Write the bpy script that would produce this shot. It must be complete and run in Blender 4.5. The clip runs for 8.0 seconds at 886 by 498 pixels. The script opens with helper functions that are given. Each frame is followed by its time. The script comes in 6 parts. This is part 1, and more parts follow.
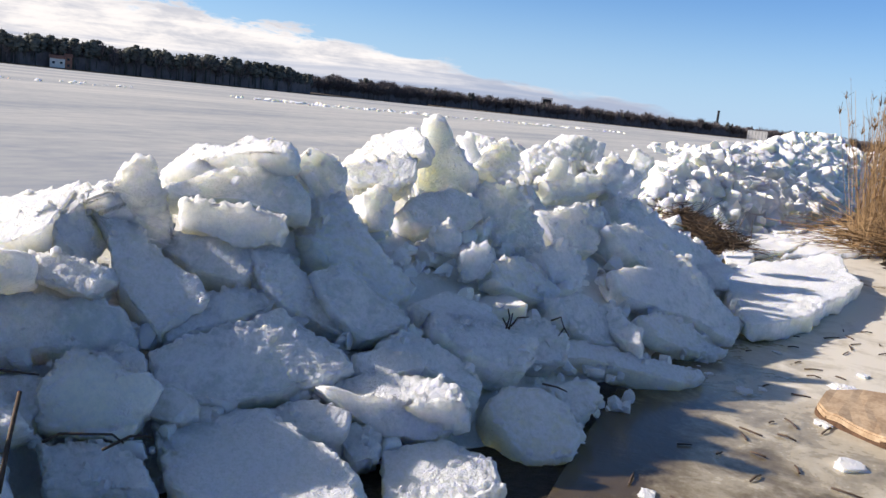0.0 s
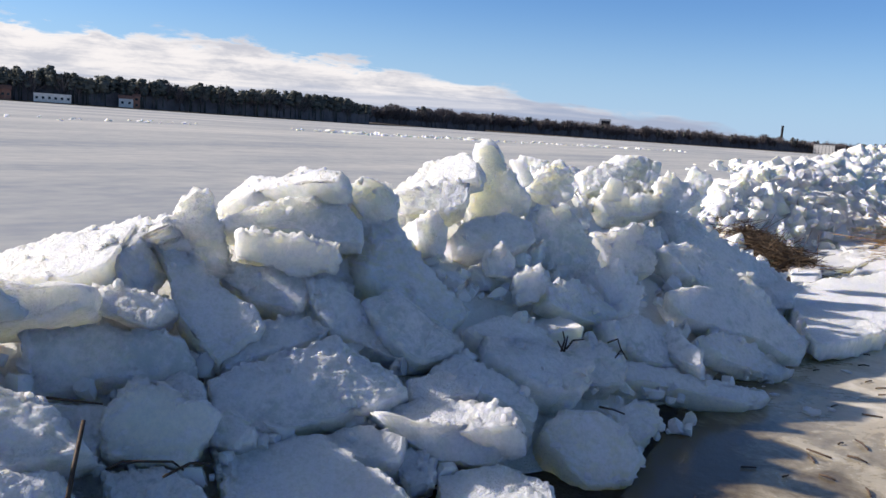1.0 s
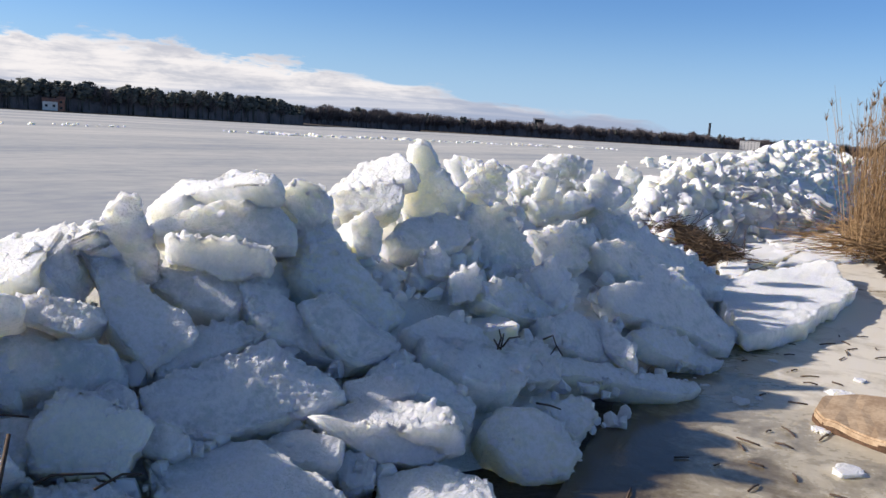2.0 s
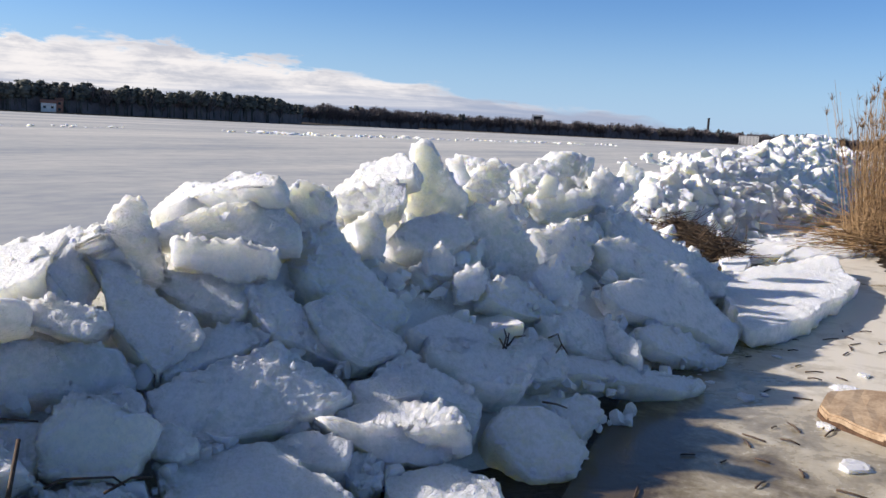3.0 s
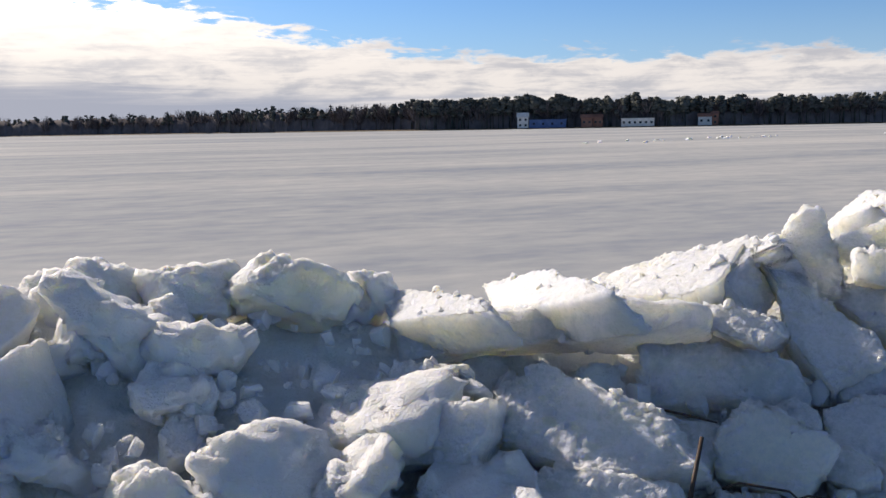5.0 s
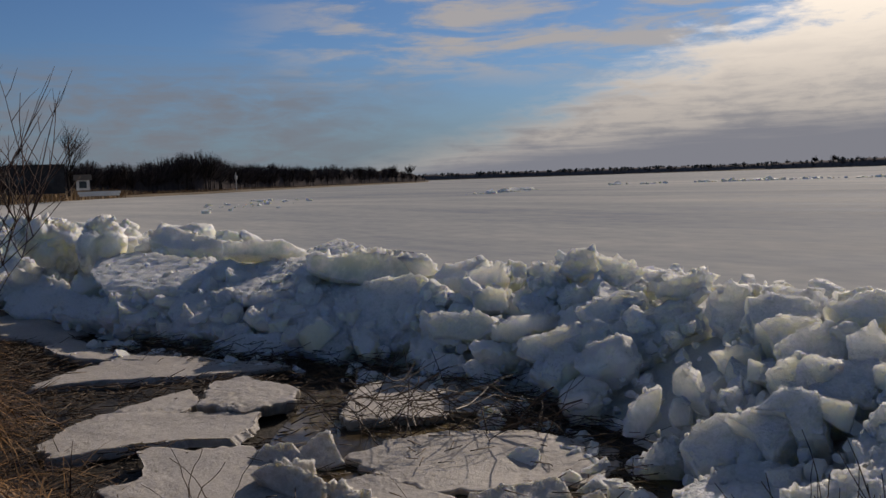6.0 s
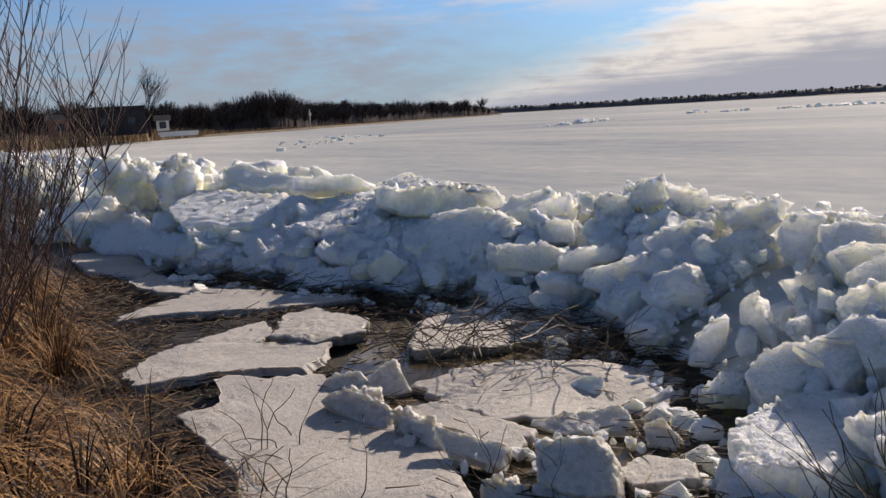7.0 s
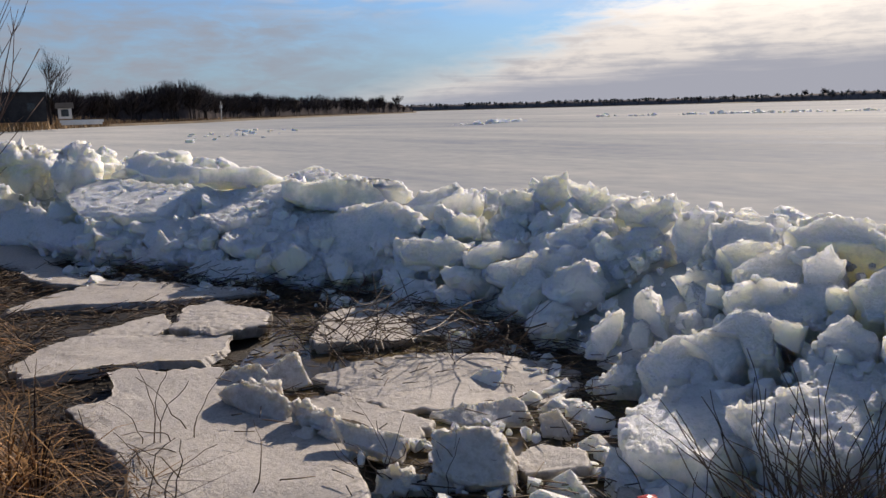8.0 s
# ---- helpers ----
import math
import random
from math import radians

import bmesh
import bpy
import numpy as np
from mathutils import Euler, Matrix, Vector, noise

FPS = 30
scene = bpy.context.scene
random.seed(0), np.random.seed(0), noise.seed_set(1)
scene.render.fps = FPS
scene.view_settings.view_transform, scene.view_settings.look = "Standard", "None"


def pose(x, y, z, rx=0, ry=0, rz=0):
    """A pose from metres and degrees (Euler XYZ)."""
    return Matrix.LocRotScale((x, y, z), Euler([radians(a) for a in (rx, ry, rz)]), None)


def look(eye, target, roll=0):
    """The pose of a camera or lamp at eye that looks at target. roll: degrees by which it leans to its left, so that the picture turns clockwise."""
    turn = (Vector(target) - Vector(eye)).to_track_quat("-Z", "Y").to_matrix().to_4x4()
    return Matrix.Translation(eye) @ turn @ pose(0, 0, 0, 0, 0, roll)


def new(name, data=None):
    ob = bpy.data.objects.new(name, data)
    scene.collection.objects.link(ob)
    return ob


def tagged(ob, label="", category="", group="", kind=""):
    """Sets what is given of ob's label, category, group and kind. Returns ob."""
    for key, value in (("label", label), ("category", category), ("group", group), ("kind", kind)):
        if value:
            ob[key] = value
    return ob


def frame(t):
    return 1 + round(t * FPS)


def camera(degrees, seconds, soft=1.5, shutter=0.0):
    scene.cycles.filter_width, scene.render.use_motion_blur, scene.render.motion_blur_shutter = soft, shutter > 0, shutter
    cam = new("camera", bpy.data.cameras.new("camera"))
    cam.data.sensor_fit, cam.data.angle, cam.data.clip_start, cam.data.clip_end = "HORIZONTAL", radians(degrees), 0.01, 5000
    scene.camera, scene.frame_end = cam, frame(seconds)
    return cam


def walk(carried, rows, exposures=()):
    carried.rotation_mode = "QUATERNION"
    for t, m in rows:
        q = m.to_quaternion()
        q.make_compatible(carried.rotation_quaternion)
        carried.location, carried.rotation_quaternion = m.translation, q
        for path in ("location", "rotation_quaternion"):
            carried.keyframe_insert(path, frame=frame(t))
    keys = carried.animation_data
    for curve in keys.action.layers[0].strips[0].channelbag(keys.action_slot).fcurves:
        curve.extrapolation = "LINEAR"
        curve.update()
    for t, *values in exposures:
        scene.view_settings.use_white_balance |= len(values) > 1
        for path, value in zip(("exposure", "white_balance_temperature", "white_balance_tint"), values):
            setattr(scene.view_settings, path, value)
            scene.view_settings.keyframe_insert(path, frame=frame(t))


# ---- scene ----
# a handheld phone about 1.7 m over the shore, turning on the spot
cam = camera(54.0, 8.0)
PATH = [
    (0.00, pose(0.018, 0.026, 1.686, 80.66, -5.96, -62.00)),
    (0.50, pose(0.019, 0.003, 1.696, 82.17, -3.56, -57.66)),
    (1.00, pose(0.027, -0.024, 1.687, 82.02, -3.92, -58.23)),
    (1.50, pose(0.029, -0.039, 1.687, 82.43, -4.13, -61.79)),
    (3.00, pose(0.015, -0.014, 1.701, 82.15, -2.81, -62.56)),
    (3.50, pose(0.001, -0.001, 1.700, 82.61, -3.38, -62.03)),
    (4.00, pose(-0.008, -0.010, 1.708, 82.51, -2.90, -61.19)),
    (4.50, pose(-0.012, 0.023, 1.720, 81.25, -1.54, -57.07)),
    (4.60, pose(-0.028, 0.074, 1.717, 80.81, -0.86, -54.48)),
    (4.70, pose(-0.071, 0.114, 1.697, 81.09, -0.34, -47.79)),
    (4.90, pose(-0.067, 0.103, 1.699, 81.68, 0.44, -31.05)),
    (5.10, pose(-0.058, 0.075, 1.706, 82.66, 1.58, -12.31)),
    (5.30, pose(-0.047, 0.041, 1.715, 83.81, 2.75, 6.78)),
    (5.50, pose(-0.036, 0.009, 1.723, 84.88, 3.65, 24.59)),
    (5.65, pose(-0.030, -0.008, 1.727, 85.48, 3.94, 36.12)),
    (5.80, pose(-0.028, -0.015, 1.729, 85.81, 3.77, 45.31)),
    (6.00, pose(-0.052, -0.045, 1.717, 85.41, 1.94, 54.24)),
    (6.50, pose(-0.027, -0.010, 1.703, 81.81, 2.04, 58.25)),
    (7.00, pose(0.000, 0.000, 1.700, 81.29, 3.23, 59.00)),
    (7.50, pose(0.017, 0.024, 1.700, 81.27, 2.74, 56.68)),
    (8.00, pose(0.047, 0.042, 1.672, 80.90, 1.55, 53.47)),
]
walk(cam, PATH, [(0.0, 0.52, 6780, 15), (0.5, 0.58, 6700, 15), (1.0, 0.38, 6640, 15), (1.5, 0.36, 6620, 15), (4.5, 0.38, 6640, 15), (4.7, 0.46, 6750, 15), (5.8, -0.8, 7200, 16), (6.1, -0.8, 7200, 16), (6.6, -0.05, 7150, 16), (7.0, 0.1, 7150, 16), (8.0, 0.05, 7150, 16)])

# ---- sky and sun ----
SUN_AZ, SUN_EL = 114.0, 28.0
world = bpy.data.worlds.new("sky")
scene.world = world
world.use_nodes = True


class Nodes:
    """Shortcuts for wiring a node tree."""

    def __init__(self, tree):
        self.t = tree

    def add(self, kind):
        return self.t.nodes.new("ShaderNode" + kind)

    def put(self, socket, value):
        if isinstance(value, bpy.types.NodeSocket):
            self.t.links.new(value, socket)
        elif value is not None:
            socket.default_value = value

    def math(self, op, a, b=None, c=None, clamp=False):
        node = self.add("Math")
        node.operation, node.use_clamp = op, clamp
        for k, v in enumerate((a, b, c)):
            self.put(node.inputs[k], v)
        return node.outputs[0]

    def span(self, v, a, b, c=0.0, d=1.0, smooth=True):
        node = self.add("MapRange")
        node.interpolation_type = "SMOOTHSTEP" if smooth else "LINEAR"
        for k, x in enumerate((v, a, b, c, d)):
            self.put(node.inputs[k], x)
        return node.outputs[0]

    def mix(self, fac, a, b, blend="MIX"):
        node = self.add("Mix")
        node.data_type, node.blend_type = "RGBA", blend
        self.put(node.inputs[0], fac)
        self.put(node.inputs[6], (*a, 1) if isinstance(a, tuple) else a)
        self.put(node.inputs[7], (*b, 1) if isinstance(b, tuple) else b)
        return node.outputs[2]

    def noise(self, vec, scale, detail=4, rough=0.55, distort=0.0, colour=False):
        node = self.add("TexNoise")
        self.put(node.inputs["Vector"], vec)
        node.inputs["Scale"].default_value, node.inputs["Detail"].default_value = scale, detail
        node.inputs["Roughness"].default_value, node.inputs["Distortion"].default_value = rough, distort
        return node.outputs[1 if colour else 0]

    def scaled(self, vec, s, turn=0.0):
        node = self.add("Mapping")
        self.put(node.inputs[0], vec)
        node.inputs["Scale"].default_value, node.inputs["Rotation"].default_value = s, (0, 0, turn)
        return node.outputs[0]

    def ramp(self, v, stops):
        node = self.add("ValToRGB")
        self.put(node.inputs[0], v)
        e = node.color_ramp.elements
        while len(e) < len(stops):
            e.new(0.5)
        for k, (p, c) in enumerate(stops):
            e[k].position, e[k].color = p, (*(c if isinstance(c, tuple) else (c, c, c)), 1)
        return node.outputs[0]


n = Nodes(world.node_tree)
sky = n.add("TexSky")
sky.sky_type, sky.sun_disc = "NISHITA", False
sky.sun_elevation, sky.sun_rotation = radians(SUN_EL), radians(90 - SUN_AZ)
sky.air_density, sky.dust_density, sky.ozone_density = 1.0, 0.25, 2.0
way = n.add("TexCoord").outputs["Generated"]
axes = n.add("SeparateXYZ")
n.put(axes.inputs[0], way)
az = n.math("MULTIPLY", n.math("ARCTAN2", axes.outputs[1], axes.outputs[0]), 57.2958)
el = n.math("MULTIPLY", n.math("ARCSINE", axes.outputs[2]), 57.2958)
# cloud bank over the lake: its upper edge, in degrees, along the horizon
flat = n.add("CombineXYZ")
n.put(flat.inputs[0], n.math("MULTIPLY", az, 0.06))
n.put(flat.inputs[1], n.math("MULTIPLY", el, 0.22))
puff = n.noise(flat.outputs[0], 4.6, 8, 0.62, 0.3)
wisp = n.noise(n.scaled(flat.outputs[0], (0.55, 2.6, 1)), 3.0, 6, 0.6, 0.6)
along = n.math("DIVIDE", az, 180.0)
edge = n.math("MULTIPLY", n.ramp(along, [(0.05, 0.0), (0.085, 0.07), (0.14, 0.10), (0.175, 0.15), (0.25, 0.205), (0.38, 0.215), (0.5, 0.38), (0.62, 0.62), (0.70, 0.44), (0.735, 0.34), (0.78, 0.2), (0.815, 0.12), (0.85, 0.03)]), 22.0)
base = n.math("MULTIPLY", n.ramp(along, [(0.0, 0.15), (0.20, 0.11), (0.33, 0.08), (0.42, 0.12), (0.5, 0.2), (0.6, 0.235), (0.7, 0.18), (0.78, 0.1), (0.83, 0.02)]), 14.0)
rough_el = n.math("ADD", el, n.math("MULTIPLY", n.math("SUBTRACT", puff, 0.5), n.math("ADD", n.math("MULTIPLY", edge, 0.75), 1.0)))
bank = n.span(n.math("SUBTRACT", edge, rough_el), -0.15, n.span(az, 95.0, 130.0, 0.55, 3.2))
grey = n.span(n.math("SUBTRACT", n.math("ADD", el, n.math("MULTIPLY", n.math("SUBTRACT", wisp, 0.5), 2.4)), base), -0.8, 1.0)
veil = n.math("MULTIPLY", n.span(az, 138.0, 158.0), n.math("MULTIPLY", n.span(n.math("ADD", el, n.math("MULTIPLY", wisp, 4.0)), 11.0, 7.0), 0.9))
tuft = n.noise(n.scaled(flat.outputs[0], (0.8, 1.3, 1)), 2.6, 8, 0.58, 0.4)
high = n.math("MULTIPLY", n.span(n.math("ADD", n.math("MULTIPLY", puff, 0.3), tuft), 0.56, 0.78), n.math("MULTIPLY", n.span(el, 5.0, 8.5), n.math("MULTIPLY", n.span(az, 75.0, 115.0), n.span(az, 160.0, 146.0))))
streak = n.span(n.math("ADD", n.math("MULTIPLY", wisp, 0.35), n.math("MULTIPLY", puff, 0.65)), 0.36, 0.58)
sunward = n.span(n.math("ABSOLUTE", n.math("SUBTRACT", az, SUN_AZ)), 75.0, 5.0)
lit = n.mix(streak, (5.6, 6.0, 6.7), (9.2, 9.2, 9.1))
lit = n.mix(n.math("MULTIPLY", sunward, n.span(el, 2.0, 12.0)), lit, (24.0, 23.0, 20.8))
body = n.mix(grey, n.mix(sunward, (3.8, 4.6, 6.1), (4.5, 5.0, 6.1)), lit)
air = n.mix(1.0, sky.outputs[0], n.mix(n.span(el, 14.0, 42.0), (0.57, 0.90, 1.36), (0.62, 0.70, 0.80)), "MULTIPLY")
air = n.mix(n.span(el, 9.0, -1.0, 0.0, 0.75), air, n.mix(n.span(az, 105.0, 150.0), (4.6, 6.8, 9.6), (2.9, 4.2, 6.1)))
out = n.mix(n.math("MULTIPLY", veil, n.span(puff, 0.2, 0.7)), air, (3.8, 4.4, 5.4))
out = n.mix(n.math("MULTIPLY", high, 0.85), out, (9.0, 8.9, 8.7))
out = n.mix(bank, out, body)
bg = world.node_tree.nodes["Background"]
n.put(bg.inputs[0], out)
bg.inputs[1].default_value = 0.076

sun = new("sun", bpy.data.lights.new("sun", "SUN"))
sun.data.energy, sun.data.angle, sun.data.color = 5.1, radians(0.9), (1.0, 0.94, 0.85)
sdir = Vector((math.cos(radians(SUN_AZ)) * math.cos(radians(SUN_EL)), math.sin(radians(SUN_AZ)) * math.cos(radians(SUN_EL)), math.sin(radians(SUN_EL))))
sun.matrix_world = look(sdir * 50, (0, 0, 0))


# ---- materials ----
def material(name):
    m = bpy.data.materials.new(name)
    m.use_nodes = True
    k = Nodes(m.node_tree)
    return m, k, m.node_tree.nodes["Principled BSDF"]


def bump(k, b, height, strength, distance=0.02):
    node = k.add("Bump")
    node.inputs["Strength"].default_value, node.inputs["Distance"].default_value = strength, distance
    k.put(node.inputs["Height"], height)
    k.put(b.inputs["Normal"], node.outputs[0])


def ice_material(name, clear, milky, snow, subsurface=0.66, warm=(0.88, 0.86, 0.64), deep=0.32, relief=0.95):
    """Candled river ice: milky to clear, with granular snow where it faces up."""
    m, k, b = material(name)
    pos = k.add("NewGeometry")
    at = pos.outputs["Position"]
    tone = k.add("ObjectInfo").outputs["Random"]
    big = k.noise(at, 2.3, 5, 0.6)
    mid = k.noise(at, 11.0, 6, 0.68)
    fine = k.noise(at, 60.0, 5, 0.75)
    grit = k.add("TexVoronoi")
    k.put(grit.inputs["Vector"], k.mix(0.02, at, k.noise(at, 40.0, 3, 0.6, colour=True), "ADD"))
    grit.inputs["Scale"].default_value = 75.0
    blot = k.math("ADD", k.math("MULTIPLY", big, 0.55), k.math("ADD", k.math("MULTIPLY", mid, 0.45), k.math("MULTIPLY", k.math("SUBTRACT", tone, 0.5), 0.14)))
    body = k.mix(k.span(blot, 0.37, 0.55), clear, milky)
    body = k.mix(k.span(tone, 0.55, 0.95, 0.0, 0.6), body, warm)
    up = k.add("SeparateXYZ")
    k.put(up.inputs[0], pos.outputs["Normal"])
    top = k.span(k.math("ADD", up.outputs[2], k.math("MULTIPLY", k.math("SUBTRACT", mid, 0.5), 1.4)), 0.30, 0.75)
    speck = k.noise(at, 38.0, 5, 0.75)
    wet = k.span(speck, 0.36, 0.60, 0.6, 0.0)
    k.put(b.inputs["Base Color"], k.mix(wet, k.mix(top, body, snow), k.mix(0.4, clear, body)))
    k.put(b.inputs["Roughness"], k.math("ADD", k.math("MULTIPLY", top, 0.20), k.span(fine, 0.3, 0.7, 0.20, 0.55)))
    b.inputs["IOR"].default_value = 1.31
    k.put(b.inputs["Subsurface Weight"], k.span(top, 0.0, 1.0, subsurface, subsurface * 0.5))
    b.inputs["Subsurface Radius"].default_value = (1.0, 0.92, 0.66)
    b.inputs["Subsurface Scale"].default_value = deep
    b.inputs["Subsurface Anisotropy"].default_value = 0.7
    loose = k.span(k.math("ADD", k.math("MULTIPLY", top, 0.5), mid), 0.5, 0.95)
    grain = k.span(top, 0.0, 1.0, 0.5, 1.0)
    h = k.math("ADD", k.math("MULTIPLY", mid, k.math("MULTIPLY", grain, 0.5)), k.math("ADD", k.math("MULTIPLY", fine, k.math("MULTIPLY", grain, 0.42)), k.math("MULTIPLY", k.math("SUBTRACT", 1.0, grit.outputs["Distance"]), k.math("MULTIPLY", loose, 0.18))))
    bump(k, b, h, relief, 0.035)
    return m


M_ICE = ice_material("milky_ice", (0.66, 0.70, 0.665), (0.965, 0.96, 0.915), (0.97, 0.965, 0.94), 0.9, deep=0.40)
M_CORE = ice_material("crushed_ice", (0.76, 0.77, 0.72), (0.94, 0.93, 0.88), (0.93, 0.92, 0.88), 0.6, deep=0.06)
M_CRUMB = ice_material("loose_snow_ice", (0.84, 0.84, 0.79), (0.90, 0.895, 0.875), (0.93, 0.925, 0.905), 0.8, deep=0.14)
M_RIND = ice_material("dirty_snow_ice", (0.55, 0.51, 0.45), (0.70, 0.66, 0.61), (0.77, 0.74, 0.70), 0.5, (0.66, 0.62, 0.5), 0.1)
M_SHORE = ice_material("shore_ice", (0.26, 0.23, 0.195), (0.42, 0.385, 0.345), (0.51, 0.47, 0.43), 0.3, (0.52, 0.46, 0.38), 0.06, 0.4)


def lake_material():
    m, k, b = material("lake_ice")
    p = k.add("NewGeometry").outputs["Position"]
    wide = k.noise(k.scaled(p, (0.006, 0.03, 1), 0.35), 1.0, 5, 0.55, 0.4)
    mid = k.noise(k.scaled(p, (0.05, 0.22, 1), 0.3), 1.0, 6, 0.6, 0.3)
    near = k.noise(k.scaled(p, (0.9, 1.6, 1), 0.2), 1.0, 6, 0.62)
    v = k.math("ADD", k.math("MULTIPLY", wide, 0.5), k.math("ADD", k.math("MULTIPLY", mid, 0.3), k.math("MULTIPLY", near, 0.2)))
    col = k.ramp(v, [(0.37, (0.23, 0.26, 0.31)), (0.46, (0.355, 0.37, 0.38)), (0.53, (0.46, 0.46, 0.445)), (0.63, (0.59, 0.575, 0.535))])
    k.put(b.inputs["Base Color"], col)
    k.put(b.inputs["Roughness"], k.span(mid, 0.3, 0.7, 0.7, 0.9))
    b.inputs["Specular IOR Level"].default_value = 0.03
    b.inputs["IOR"].default_value = 1.31
    bump(k, b, k.math("ADD", near, k.math("MULTIPLY", k.noise(p, 9.0, 4, 0.6), 0.3)), 0.25, 0.03)
    return m


def pool_material():
    """Thin refrozen water over mud: wet olive-brown glaze with milky islands and darker thaw holes."""
    m, k, b = material("pool_ice")
    p = k.add("NewGeometry").outputs["Position"]
    wide = k.noise(p, 0.55, 4, 0.55, 0.5)
    mid = k.noise(p, 2.4, 6, 0.62, 0.6)
    fine = k.noise(p, 22.0, 4, 0.65)
    v = k.math("ADD", k.math("MULTIPLY", wide, 0.42), k.math("ADD", k.math("MULTIPLY", mid, 0.46), k.math("MULTIPLY", fine, 0.12)))
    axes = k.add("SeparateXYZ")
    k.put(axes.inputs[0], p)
    # paler towards the east, darker brown towards the ridge foot
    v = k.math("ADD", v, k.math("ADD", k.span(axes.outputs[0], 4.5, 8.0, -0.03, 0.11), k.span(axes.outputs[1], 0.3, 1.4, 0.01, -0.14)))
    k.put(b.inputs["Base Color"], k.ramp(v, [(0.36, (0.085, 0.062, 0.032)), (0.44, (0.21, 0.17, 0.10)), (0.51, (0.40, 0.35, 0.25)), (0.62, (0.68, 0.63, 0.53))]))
    k.put(b.inputs["Roughness"], k.span(v, 0.42, 0.6, 0.10, 0.45))
    b.inputs["IOR"].default_value = 1.31
    b.inputs["Subsurface Weight"].default_value = 0.4
    b.inputs["Subsurface Radius"].default_value = (1.0, 0.9, 0.7)
    b.inputs["Subsurface Scale"].default_value = 0.12
    bump(k, b, k.math("ADD", mid, k.math("MULTIPLY", fine, 0.25)), 0.35, 0.02)
    return m


def grainy(name, dark, light, scale, rough=0.85, relief=0.5, depth=0.01, spread=(0.35, 0.65), vary=0.0):
    m, k, b = material(name)
    p = k.add("NewGeometry").outputs["Position"]
    v = k.math("ADD", k.math("MULTIPLY", k.noise(p, scale, 5, 0.6), 0.6), k.math("MULTIPLY", k.noise(p, scale * 7, 4, 0.65), 0.4))
    if vary:
        v = k.math("ADD", v, k.math("MULTIPLY", k.math("SUBTRACT", k.add("NewGeometry").outputs["Random Per Island"], 0.5), vary))
    k.put(b.inputs["Base Color"], k.mix(k.span(v, *spread), dark, light))
    b.inputs["Roughness"].default_value = rough
    b.inputs["Specular IOR Level"].default_value = 0.3
    bump(k, b, v, relief, depth)
    return m


M_LAKE, M_POOL = lake_material(), pool_material()
M_MUD = grainy("wet_mud", (0.013, 0.010, 0.007), (0.052, 0.040, 0.028), 5.0, 0.55, 0.9, 0.04)
M_STRAW = grainy("dry_grass", (0.04, 0.016, 0.006), (0.43, 0.23, 0.085), 3.0, 0.6, 0.2, 0.002, (0.2, 0.8), 1.0)
M_MATTED = grainy("matted_straw", (0.018, 0.010, 0.005), (0.20, 0.115, 0.052), 3.0, 0.7, 0.2, 0.002, (0.3, 0.9), 1.0)
M_REED = grainy("dry_reed", (0.13, 0.075, 0.035), (0.36, 0.235, 0.12), 2.0, 0.6, 0.2, 0.002, (0.3, 0.7), 0.5)
M_LITTER = grainy("wet_reed_litter", (0.030, 0.020, 0.013), (0.13, 0.085, 0.05), 4.0, 0.6, 0.2, 0.002, (0.3, 0.7), 0.6)
M_TWIG = grainy("dark_twig", (0.035, 0.024, 0.018), (0.12, 0.08, 0.055), 14.0, 0.7, 0.3, 0.002)
M_SHRUB = grainy("willow_bark", (0.038, 0.023, 0.018), (0.12, 0.07, 0.052), 8.0, 0.7, 0.3, 0.002, (0.3, 0.7), 0.4)
M_WOOD = grainy("driftwood", (0.30, 0.20, 0.12), (0.52, 0.39, 0.26), 6.0, 0.75, 0.6, 0.006)
M_BARK = grainy("wet_bark", (0.05, 0.028, 0.016), (0.15, 0.085, 0.05), 18.0, 0.85, 0.8, 0.01)
# far pines: distance haze is put into the base colour, lightening it
M_HAZY_PINE = grainy("hazy_pine_wood", (0.060, 0.066, 0.060), (0.12, 0.125, 0.11), 0.25, 0.9, 0.3, 0.2, (0.3, 0.7), 0.5)
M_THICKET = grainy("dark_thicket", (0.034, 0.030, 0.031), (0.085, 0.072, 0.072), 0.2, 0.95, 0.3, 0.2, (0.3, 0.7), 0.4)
# distant leafless woods: paler than M_BARE, with aerial haze painted into the colour
M_HAZY_BARE = grainy("hazy_bare_wood", (0.085, 0.075, 0.080), (0.17, 0.15, 0.15), 0.2, 0.9, 0.3, 0.2, (0.3, 0.7), 0.5)
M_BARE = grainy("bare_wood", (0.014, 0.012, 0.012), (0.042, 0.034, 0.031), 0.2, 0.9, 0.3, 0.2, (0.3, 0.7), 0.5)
for m in (M_THICKET, M_BARE, M_HAZY_BARE, M_HAZY_PINE):
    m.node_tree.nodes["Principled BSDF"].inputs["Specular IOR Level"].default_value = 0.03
M_PLASTER = grainy("pale_plaster", (0.62, 0.60, 0.56), (0.78, 0.76, 0.72), 0.6, 0.85, 0.2, 0.02)
M_BRICK = grainy("brick_wall", (0.26, 0.12, 0.085), (0.40, 0.20, 0.14), 0.8, 0.85, 0.2, 0.02)
M_SLATE = grainy("dark_roof", (0.012, 0.012, 0.014), (0.032, 0.031, 0.033), 0.9, 0.7, 0.2, 0.02)
M_BLUE = grainy("blue_cladding", (0.07, 0.12, 0.26), (0.11, 0.18, 0.36), 0.5, 0.6, 0.1, 0.02)
M_PANE = grainy("dark_pane", (0.02, 0.025, 0.03), (0.05, 0.06, 0.07), 0.5, 0.2, 0.05, 0.01)
M_RED = grainy("red_plastic", (0.45, 0.05, 0.04), (0.60, 0.09, 0.07), 9.0, 0.4, 0.2, 0.004)


